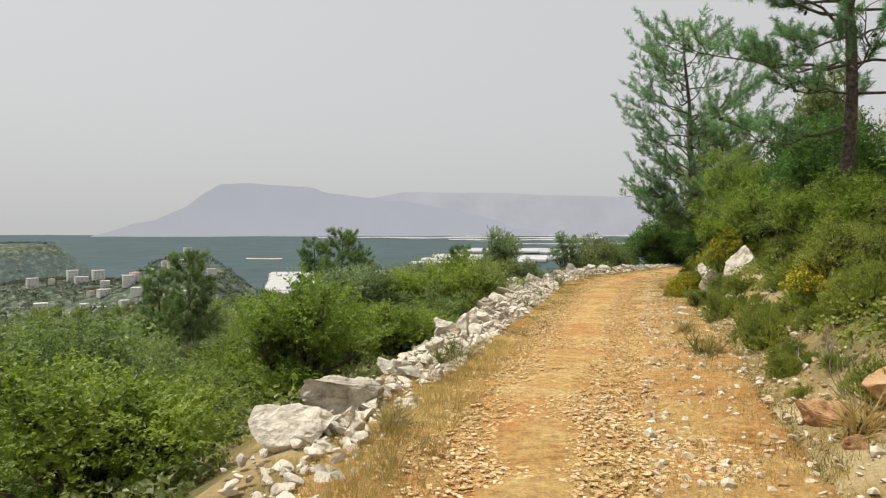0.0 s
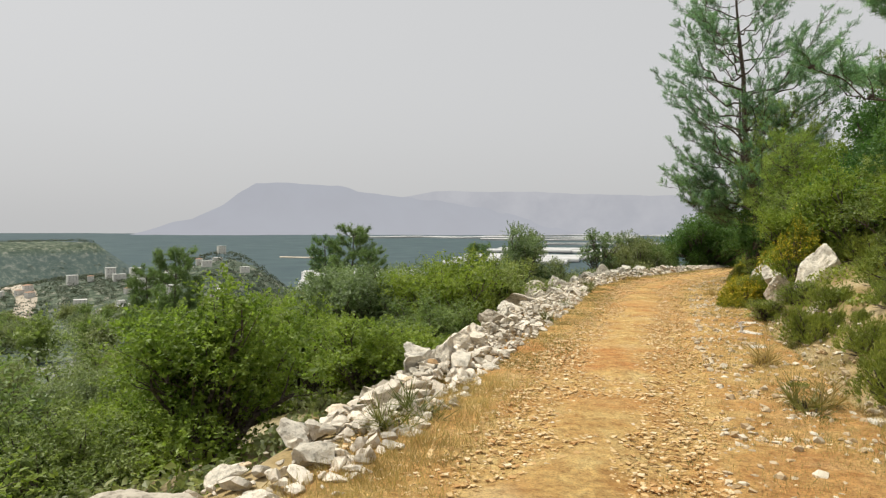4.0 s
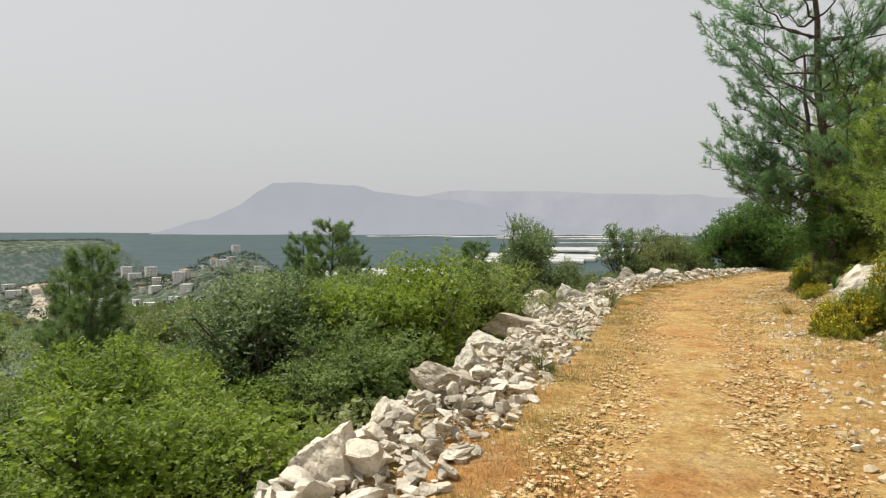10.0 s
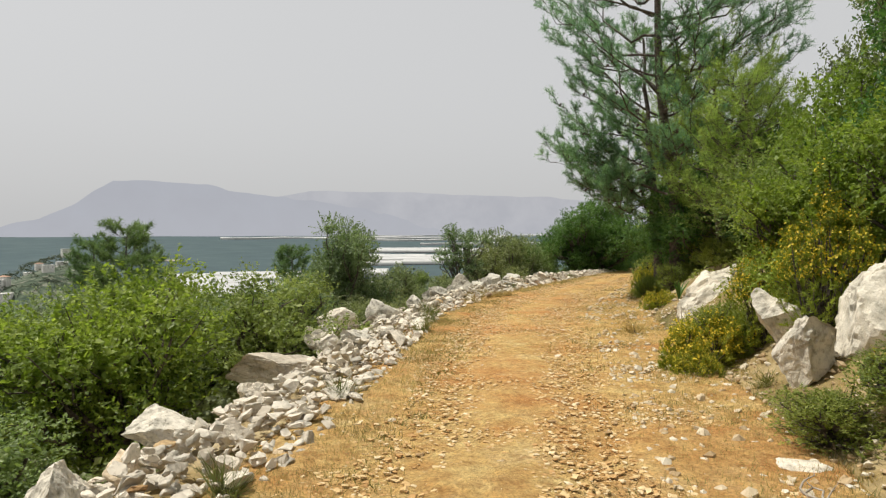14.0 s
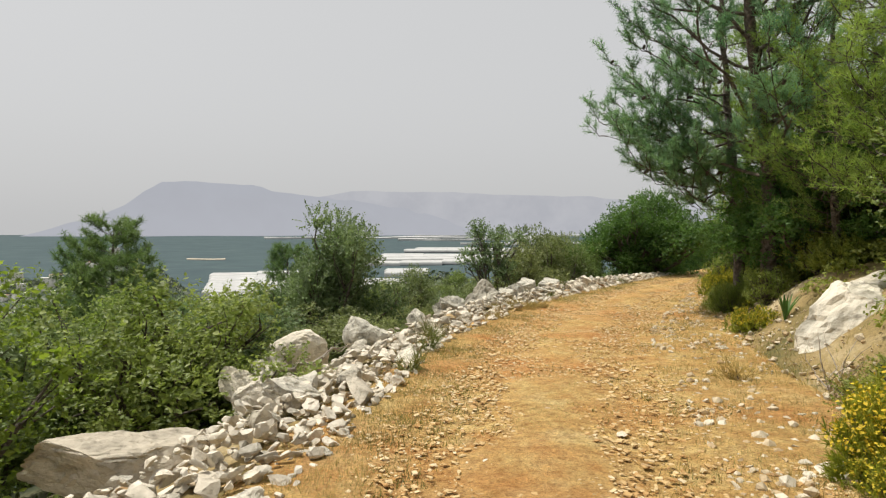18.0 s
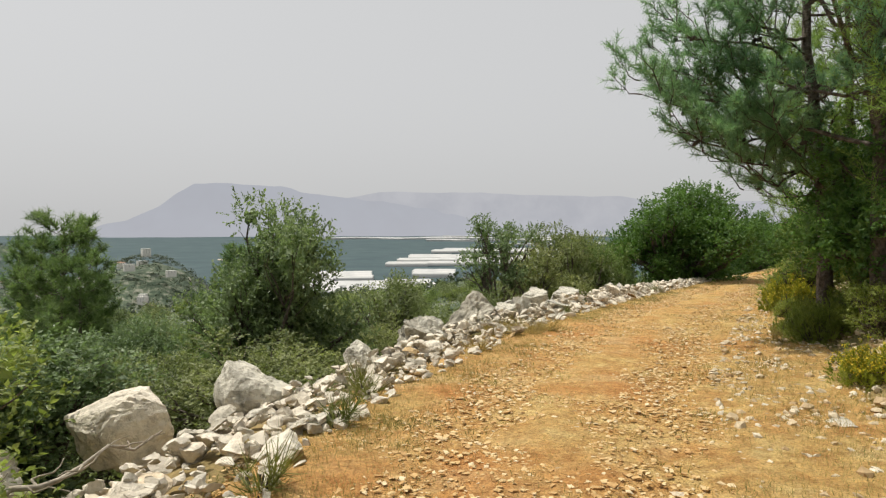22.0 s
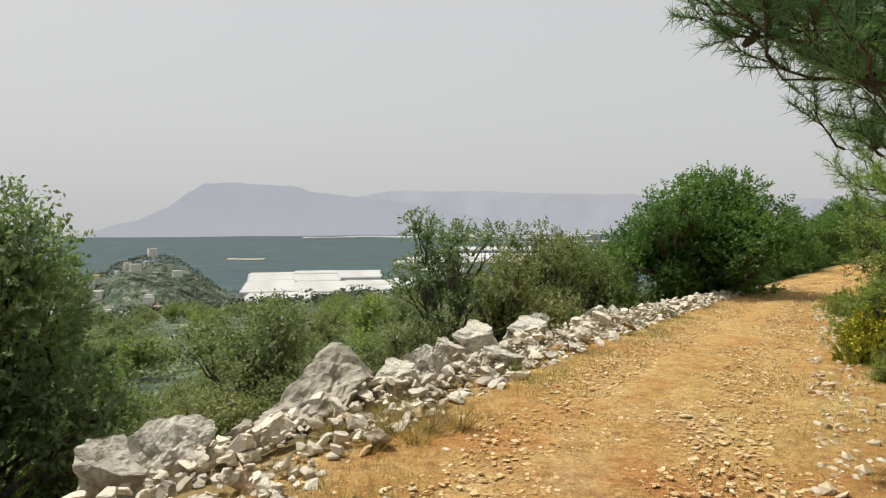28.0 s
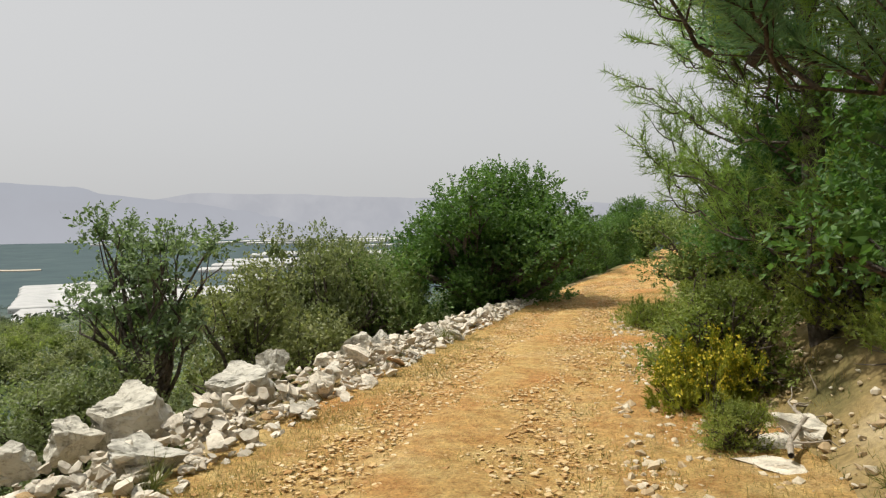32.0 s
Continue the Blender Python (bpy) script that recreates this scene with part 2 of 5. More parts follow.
def road_nodes(nt, bsdf):
    big = tex(nt, "ShaderNodeTexNoise", 0.45, 5, rough=0.65)
    mid = tex(nt, "ShaderNodeTexNoise", 2.6, 6, rough=0.7)
    clod = tex(nt, "ShaderNodeTexNoise", 11, 5, rough=0.7)
    fine = tex(nt, "ShaderNodeTexNoise", 45, 6, rough=0.75)
    vor = tex(nt, "ShaderNodeTexVoronoi", 21)
    vor.inputs["Randomness"].default_value = 1.0
    c = ramp(nt, mid.outputs["Fac"], [(0.32, (0.43, 0.235, 0.075)), (0.5, (0.52, 0.34, 0.125)), (0.68, (0.58, 0.43, 0.185))])
    red = ramp(nt, big.outputs["Fac"], [(0.46, (0, 0, 0)), (0.64, (0.6, 0.6, 0.6))])
    c = mix(nt, red, c, (0.47, 0.185, 0.055))
    pale = tex(nt, "ShaderNodeTexNoise", 0.8, 5, rough=0.65)
    c = mix(nt, ramp(nt, pale.outputs["Fac"], [(0.55, (0, 0, 0)), (0.7, (0.6, 0.6, 0.6))]), c, (0.6, 0.46, 0.24))
    c = mix(nt, 0.9, c, ramp(nt, clod.outputs["Fac"], [(0.34, (0.66, 0.58, 0.52)), (0.52, (1, 1, 1)), (0.68, (1.22, 1.2, 1.16))]), "MULTIPLY")
    c = mix(nt, 0.9, c, ramp(nt, fine.outputs["Fac"], [(0.33, (0.5, 0.46, 0.42)), (0.5, (1, 1, 1)), (0.66, (1.25, 1.22, 1.15))]), "MULTIPLY")
    chip = ramp(nt, vor.outputs["Color"], [(0.62, (0, 0, 0)), (0.72, (0.85, 0.85, 0.85))])
    edge = ramp(nt, vor.outputs["Distance"], [(0.25, (1, 1, 1)), (0.42, (0, 0, 0))])
    chip = mix(nt, 1.0, chip, edge, "MULTIPLY")
    c = mix(nt, chip, c, (0.62, 0.5, 0.31))
    nt.links.new(c, bsdf.inputs["Base Color"])
    add = nt.nodes.new("ShaderNodeMath")
    nt.links.new(clod.outputs["Fac"], add.inputs[0])
    nt.links.new(fine.outputs["Fac"], add.inputs[1])
    bump(nt, bsdf, add.outputs["Value"], 0.9, 0.03)


ROAD = material("track_earth", road_nodes, 0.97)


def soil_nodes(nt, bsdf):
    big = tex(nt, "ShaderNodeTexNoise", 0.5, 5)
    fine = tex(nt, "ShaderNodeTexNoise", 22, 6, rough=0.7)
    c = ramp(nt, big.outputs["Fac"], [(0.35, (0.13, 0.115, 0.045)), (0.5, (0.3, 0.22, 0.1)), (0.64, (0.48, 0.39, 0.24))])
    c = mix(nt, 0.8, c, ramp(nt, fine.outputs["Fac"], [(0.35, (0.6, 0.58, 0.55)), (0.65, (1.1, 1.08, 1.0))]), "MULTIPLY")
    # past the slope the earth lies under scrub
    geo = nt.nodes.new("ShaderNodeNewGeometry")
    sep = nt.nodes.new("ShaderNodeSeparateXYZ")
    nt.links.new(geo.outputs["Position"], sep.inputs["Vector"])
    scrub = tex(nt, "ShaderNodeTexNoise", 0.15, 9, rough=0.8)
    sc = ramp(nt, scrub.outputs["Fac"], [(0.42, (0.04, 0.06, 0.04)), (0.52, (0.085, 0.11, 0.07)), (0.62, (0.27, 0.26, 0.21))])
    low = nt.nodes.new("ShaderNodeMapRange")
    low.inputs["From Min"].default_value, low.inputs["From Max"].default_value = -1.2, -3.0
    nt.links.new(sep.outputs["Z"], low.inputs["Value"])
    c = mix(nt, low.outputs["Result"], c, sc)
    # the plain: fields and woods, dull green with the haze's blue painted in
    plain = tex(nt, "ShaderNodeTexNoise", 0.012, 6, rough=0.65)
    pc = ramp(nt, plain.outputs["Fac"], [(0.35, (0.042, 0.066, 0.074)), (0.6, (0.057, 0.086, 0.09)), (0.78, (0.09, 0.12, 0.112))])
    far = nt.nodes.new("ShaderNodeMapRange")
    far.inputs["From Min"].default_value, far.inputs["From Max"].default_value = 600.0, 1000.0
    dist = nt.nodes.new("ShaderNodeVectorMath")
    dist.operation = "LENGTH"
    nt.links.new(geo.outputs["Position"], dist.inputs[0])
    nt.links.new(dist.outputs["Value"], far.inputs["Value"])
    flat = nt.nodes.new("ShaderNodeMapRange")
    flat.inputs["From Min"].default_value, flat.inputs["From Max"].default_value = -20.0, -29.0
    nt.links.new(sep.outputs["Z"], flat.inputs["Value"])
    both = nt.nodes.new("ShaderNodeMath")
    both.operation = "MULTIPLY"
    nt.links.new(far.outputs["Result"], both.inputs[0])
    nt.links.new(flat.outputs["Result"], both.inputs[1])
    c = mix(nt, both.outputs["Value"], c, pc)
    nt.links.new(c, bsdf.inputs["Base Color"])
    bump(nt, bsdf, fine.outputs["Fac"], 0.5, 0.03)


SOIL = material("hill_soil", soil_nodes, 0.97)


def plain_paint(name, a, b, scale=3.0, rough=0.8):
    def build(nt, bsdf):
        n = tex(nt, "ShaderNodeTexNoise", scale, 4)
        nt.links.new(ramp(nt, n.outputs["Fac"], [(0.35, a), (0.65, b)]), bsdf.inputs["Base Color"])
    return material(name, build, rough)


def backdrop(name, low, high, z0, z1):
    """Far mountains: a glowing backdrop, haze and the sky's light painted into its colour."""
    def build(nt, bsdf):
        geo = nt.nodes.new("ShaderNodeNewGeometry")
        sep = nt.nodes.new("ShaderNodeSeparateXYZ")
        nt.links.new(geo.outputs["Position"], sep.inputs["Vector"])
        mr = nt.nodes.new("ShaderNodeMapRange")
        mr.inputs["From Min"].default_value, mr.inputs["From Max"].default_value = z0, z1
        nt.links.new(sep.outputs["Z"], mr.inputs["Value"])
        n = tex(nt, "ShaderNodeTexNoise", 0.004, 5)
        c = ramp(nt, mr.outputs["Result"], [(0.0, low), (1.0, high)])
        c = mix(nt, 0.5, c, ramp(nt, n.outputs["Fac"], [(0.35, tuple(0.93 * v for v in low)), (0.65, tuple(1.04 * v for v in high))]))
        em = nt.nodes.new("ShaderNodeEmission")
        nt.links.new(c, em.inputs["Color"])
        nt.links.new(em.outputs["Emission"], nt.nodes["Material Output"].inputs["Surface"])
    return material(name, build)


# ---- the lie of the land ----
LEFT_Y = (-30, 0, 4.5, 7, 10, 12, 15, 18, 20, 22, 24.6, 27, 29, 31, 33, 35.5, 38, 41, 46, 52, 60, 80)
LEFT_X = (-7.0, -1.6, -0.9, -0.4, 0.4, 0.9, 1.8, 2.65, 3.2, 3.7, 4.4, 5.5, 6.4, 7.7, 9.1, 10.9, 12.8, 15.1, 19.5, 25, 32, 50)
RIGHT_Y = (-30, 0, 4.2, 7, 9, 11, 14, 16, 19, 21.5, 23.5, 25.5, 27.3, 29, 31.5, 33.5, 36.2, 38.5, 41, 46, 52, 60, 80)
RIGHT_X = (-4.0, 1.0, 1.9, 2.7, 3.4, 4.0, 4.8, 5.5, 6.4, 7.2, 7.8, 8.6, 9.6, 10.6, 12.0, 13.4, 14.9, 16.4, 18.3, 22.5, 28, 35, 53)


def left_edge(y):
    return np.interp(y, LEFT_Y, LEFT_X)


def right_edge(y):
    return np.interp(y, RIGHT_Y, RIGHT_X)


def track_z(y):
    return -0.13 - 0.0137 * np.clip(y, -30, 45) + 0.012 * np.clip(y - 45, 0, 40)


def rough(x, y):
    return (0.5 * np.sin(0.9 * x + 1.3 * np.sin(0.7 * y)) + 0.5 * np.sin(1.1 * y + 0.8 * np.sin(0.6 * x)))


def smooth(a, b, v):
    s = np.clip((v - a) / (b - a), 0, 1)
    return s * s * (3 - 2 * s)


def land_z(x, y):
    """Height of the ground: the track's bench, the drop on its left, the bank on its right, the valley and the plain."""
    x, y = np.asarray(x, float), np.asarray(y, float)
    base = track_z(y)
    dl = (left_edge(y) - x) * 0.87
    dr = (x - right_edge(y)) * 0.87
    drop = 0.6 * smooth(0.4, 1.5, dl) + 0.4 * np.clip(dl - 1.2, 0, 9) + 0.075 * np.clip(dl - 10, 0, 110) + 0.3 * np.clip(dl - 120, 0, 200)
    bank = 0.52 * smooth(0.5, 1.8, dr) * np.clip(dr - 0.3, 0, 5) + 0.2 * np.clip(dr - 5, 0, 60)
    bank = bank * (1 - 0.75 * smooth(30, 40, y))
    near = base - drop + bank + 0.12 * rough(2.3 * x, 2.1 * y) * smooth(0.6, 3, np.maximum(dl, dr))
    # the ridge ends beyond the bend and falls to the plain
    near = near - 0.06 * np.clip(y - 55, 0, 300) * smooth(10, 40, dl) - 0.25 * np.clip(y - 75, 0, 200) * smooth(30, 10, dl)
    r = np.hypot(x, y)
    plain = np.interp(r, (0, 1150, 4900), (-80, -80, -30)) + 3 * rough(x / 90, y / 90)
    k = smooth(190, 430, r)
    out = np.maximum(near, plain + 2) * (1 - k) + plain * k
    # the cliffed hill across the valley
    hx, hy = x + 560, y - 760
    along, across = hx * 0.8 + hy * 0.6, -hx * 0.6 + hy * 0.8
    hill = 66 * smooth(175, 90, np.abs(across)) * smooth(150, 70, along) * smooth(-900, -500, along)
    shelf = 38 * np.exp(-(((x + 330) / 150) ** 2 + ((y - 560) / 130) ** 2))
    knoll = 47 * np.exp(-(((x + 200) / 56) ** 2 + ((y - 520) / 50) ** 2))
    return out + np.maximum(hill, shelf) + knoll


def link_mesh(name, verts, faces, mat, parent=None, smooth_shade=False):
    me = bpy.data.meshes.new(name)
    verts = np.asarray(verts, np.float32)
    faces = np.asarray(faces, np.int32)
    n, k = faces.shape
    me.vertices.add(len(verts))
    me.vertices.foreach_set("co", verts.ravel())
    me.loops.add(n * k)
    me.loops.foreach_set("vertex_index", faces.ravel())
    me.polygons.add(n)
    me.polygons.foreach_set("loop_start", np.arange(0, n * k, k, dtype=np.int32))
    me.polygons.foreach_set("loop_total", np.full(n, k, np.int32))
    me.update(calc_edges=True)
    me.polygons.foreach_set("use_smooth", np.full(n, smooth_shade, bool))
    me.materials.append(mat)
    ob = new(name, me)
    ob.parent = parent
    return ob


def part(name, bm, mat, parent, label="", smooth_shade=True):
    """One mesh object under a thing or a part."""
    me = bpy.data.meshes.new(name)
    bm.to_mesh(me)
    bm.free()
    me.materials.append(mat)
    if smooth_shade:
        me.polygons.foreach_set("use_smooth", np.ones(len(me.polygons), bool))
    ob = new(name, me)
    ob.parent = parent
    return tagged(ob, label)


def grid_faces(nx, ny):
    i, j = np.meshgrid(np.arange(nx - 1), np.arange(ny - 1))
    a = (j * nx + i).ravel()
    return np.stack([a, a + 1, a + nx + 1, a + nx], 1)


def axis_steps(lo, hi, fine_lo, fine_hi, step, growth=1.12):
    a, s = [], step
    v = fine_hi
    while v < hi:
        s *= growth
        v += s
        a.append(min(v, hi))
    b, s, v = [], step, fine_lo
    while v > lo:
        s *= growth
        v -= s
        b.append(max(v, lo))
    return np.array(b[::-1] + list(np.arange(fine_lo, fine_hi + 1e-6, step)) + a)


xs = axis_steps(-4800, 4800, -14, 26, 0.4)
ys = axis_steps(-900, 4900, -6, 58, 0.4)
gx, gy = np.meshgrid(xs, ys)
gz = land_z(gx, gy)
inside = smooth(0.1, -0.3, left_edge(gy) - gx) * smooth(0.1, -0.3, gx - right_edge(gy) - 0.75) * (np.abs(gy) < 70)
gz = gz - 0.1 * inside
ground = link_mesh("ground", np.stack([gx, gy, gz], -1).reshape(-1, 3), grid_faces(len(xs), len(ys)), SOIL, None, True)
tagged(ground, "stony hillside with dry soil and scrub falling to a hazy plain", "ground", kind="structure")

# the track: fine mesh with ruts
vs, us = np.arange(-8, 66, 0.14), np.linspace(-0.12, 1.33, 50)
U, V = np.meshgrid(us, vs)
le, re_ = left_edge(V), right_edge(V)
X = le + (re_ - le) * U
fade = smooth(-0.12, 0.0, U) * smooth(1.33, 1.2, U)
rut = 0.035 * (np.exp(-((U - 0.3) / 0.1) ** 2) + np.exp(-((U - 0.72) / 0.1) ** 2))
Z = land_z(X, V) + 0.035 * fade - 0.13 * (1 - fade) - rut + 0.012 * rough(X * 3.1, V * 3.3) + 0.008 * rough(X * 8 + 3, V * 7.4)
road = link_mesh("road", np.stack([X, V, Z], -1).reshape(-1, 3), grid_faces(len(us), len(vs)), ROAD, None, True)
tagged(road, "ochre dirt track with loose pale gravel and faint ruts", "track", kind="structure")


# ---- makers ----
def unit(v):
    return v / np.maximum(np.linalg.norm(v, axis=-1, keepdims=True), 1e-9)


def tube(path, radii, sides=7):
    """Verts and quads of a tapered tube along a path."""
    path, radii = np.asarray(path, float), np.asarray(radii, float)
    d = unit(np.gradient(path, axis=0))
    ref = np.where(np.abs(d[:, 2:3]) > 0.9, [[1.0, 0, 0]], [[0, 0, 1.0]])
    a = unit(np.cross(d, ref))
    b = np.cross(d, a)
    ang = np.linspace(0, 2 * np.pi, sides, endpoint=False)
    ring = path[:, None] + radii[:, None, None] * (np.cos(ang)[None, :, None] * a[:, None] + np.sin(ang)[None, :, None] * b[:, None])
    n = len(path)
    i, j = np.meshgrid(np.arange(n - 1), np.arange(sides), indexing="ij")
    k = (j + 1) % sides
    f = np.stack([i * sides + j, i * sides + k, (i + 1) * sides + k, (i + 1) * sides + j], -1).reshape(-1, 4)
    return ring.reshape(-1, 3), f


def join(pieces):
    vs, fs, n = [], [], 0
    for v, f in pieces:
        vs.append(v)
        fs.append(f + n)
        n += len(v)
    return np.concatenate(vs), np.concatenate(fs)


def bend(a, b, rng, n=6, wobble=0.12, sag=0.0):
    a, b = np.asarray(a, float), np.asarray(b, float)
    t = np.linspace(0, 1, n)[:, None]
    p = a + (b - a) * t
    w = np.cumsum(rng.normal(0, 1, (n, 3)), 0)
    w = (w - w[0] - t * (w[-1] - w[0])) * wobble * np.linalg.norm(b - a) / n
    p = p + w
    p[:, 2] += sag * np.sin(np.pi * t[:, 0])
    return p


def leaves(points, normals, length, width, rng, up=0.2):
    """A rhombic blade at each point, facing about its normal."""
    n = len(points)
    nor = unit(normals + rng.normal(0, 0.75, (n, 3)) + [0, 0, up])
    along = unit(np.cross(nor, rng.normal(0, 1, (n, 3))))
    side = np.cross(nor, along)
    s = rng.uniform(0.65, 1.35, (n, 1))
    l, w = along * s * length, side * s * width
    v = np.stack([points - l * 0.5, points + w * 0.5 + nor * s * width * 0.12, points + l * 0.5, points - w * 0.5 + nor * s * width * 0.12], 1)
    return v.reshape(-1, 3), np.arange(4 * n).reshape(-1, 4)


def blades(points, dirs, length, width, rng):
    """A thin pointed blade (a needle, a sprig, a grass stalk) from each point along its direction."""
    n = len(points)
    side = unit(np.cross(dirs, rng.normal(0, 1, (n, 3)))) * width
    s = rng.uniform(0.6, 1.25, (n, 1)) * length
    v = np.stack([points - side * 0.5, points + side * 0.5, points + unit(dirs) * s], 1)
    return v.reshape(-1, 3), np.arange(3 * n).reshape(-1, 3)


def sprays(base, way, leaf, per, rng, wide=0.55):
    """Short shoots from each base along its way, each with a handful of folded leaves."""
    n = len(base)
    k = np.repeat(np.arange(n), per)
    u = np.tile((np.arange(per) + 0.5) / per, n)[:, None]
    reach = (leaf * rng.uniform(1.8, 4.0, n))[k][:, None]
    p = base[k] + way[k] * reach * u
    out = unit(way[k] * 0.55 + unit(rng.normal(0, 1, (n * per, 3))) * 0.95)
    face = unit(way[k] * 0.4 + [0, 0, 0.55] + rng.normal(0, 0.5, (n * per, 3)))
    side = unit(np.cross(out, face))
    nor = np.cross(side, out)
    s = rng.uniform(0.6, 1.25, (n * per, 1)) * leaf
    mid = p + out * s * 0.5 + nor * s * 0.07
    v = np.stack([p, mid + side * s * wide * 0.5, p + out * s, mid - side * s * wide * 0.5], 1)
    return v.reshape(-1, 3), np.arange(4 * n * per).reshape(-1, 4)


def broadleaf(name, mat, seed, height, radius, count, leaf, label, category="tree", stem=0.35, lobes=22, gap=0.0, lean=(0, 0), bark=None, twigs=3, fill=1.0, clump=(0.17, 0.32)):
    """A tree or tall bush: forked trunk with limbs, and a crown of leafy shoots in uneven lobes with gaps. Its foot is the origin."""
    rng = np.random.default_rng(seed)
    root = tagged(new(name), label, category)
    c0 = np.array([lean[0], lean[1], height * (stem + (1 - stem) * 0.46)])
    size = np.array([radius, radius, height * (1 - stem) * 0.54])
    dirs = unit(rng.normal(0, 1, (lobes, 3)) + [0, 0, 0.25])
    cen = c0 + dirs * size * rng.uniform(0.25, 0.92, (lobes, 1))
    rad = radius * rng.uniform(*clump, lobes)
    wood = []
    fork = np.array([lean[0] * 0.3, lean[1] * 0.3, height * stem * 0.7])
    wood.append(tube(bend((0, 0, -0.25), fork, rng, 5, 0.1), np.linspace(radius * 0.09, radius * 0.062, 5), 8))
    for k in range(0, lobes, 1 if twigs else 6):
        tip = cen[k] + (cen[k] - c0) * 0.05
        wood.append(tube(bend(fork, tip, rng, 6, 0.3, 0.08), np.linspace(radius * 0.034, radius * 0.006, 6), 5))
        for _ in range(twigs):
            q = cen[k] + unit(rng.normal(0, 1, 3)) * rad[k] * 0.95
            wood.append(tube(bend(cen[k] * 0.7 + fork * 0.3, q, rng, 4, 0.3), np.linspace(radius * 0.011, 0.003, 4), 4))
    v, f = join(wood)
    link_mesh("trunk", v, f, bark or BARK, root, True)
    weight = rad ** 2
    n = count // 9
    pick = rng.choice(lobes, n, p=weight / weight.sum())
    d = unit(rng.normal(0, 1, (n, 3)) + [0, 0, 0.25])
    depth = rng.uniform(0.5, 1.0, (n, 1)) ** 0.6
    lump = 1 + 0.28 * np.sin(7 * d[:, :1] + pick[:, None]) * np.sin(8 * d[:, 1:2] + 1.7 * pick[:, None])
    p = cen[pick] + d * rad[pick][:, None] * depth * lump * [1, 1, 0.85]
    # shoots lie on the outside of the crown, not deep in a neighbouring lobe
    near = (np.linalg.norm(p[:, None] - cen[None], axis=2) / rad[None]).min(1)
    keep = (p[:, 2] > 0.04 * height) & (near > 0.45)
    if gap:
        keep &= rng.random(n) > gap * (np.sin(6.2 * p[:, 0] / radius) * np.sin(5.4 * p[:, 1] / radius + 1) * np.sin(5.8 * p[:, 2] / radius) > 0.05)
    way = unit(d * 0.8 + [0, 0, 0.4] + rng.normal(0, 0.4, (n, 3)))
    shell = sprays(p[keep], way[keep], leaf, 9, rng)
    # older, larger leaves deep in the crown
    m = count // 7
    pick = rng.choice(lobes, m, p=weight / weight.sum())
    d = unit(rng.normal(0, 1, (m, 3)))
    p = cen[pick] + d * rad[pick][:, None] * rng.uniform(0.1, 0.6, (m, 1))
    p = np.where(rng.random((m, 1)) < 0.35, c0 + (p - c0) * rng.uniform(0.2, 0.7, (m, 1)), p)
    p[:, 2] = np.maximum(p[:, 2], 0.05 * height)
    inner = leaves(p, d, leaf * 1.6 * fill, leaf * 1.0 * fill, rng)
    v, f = join([shell, inner])
    link_mesh("crown", v, f, mat, root)
    return root


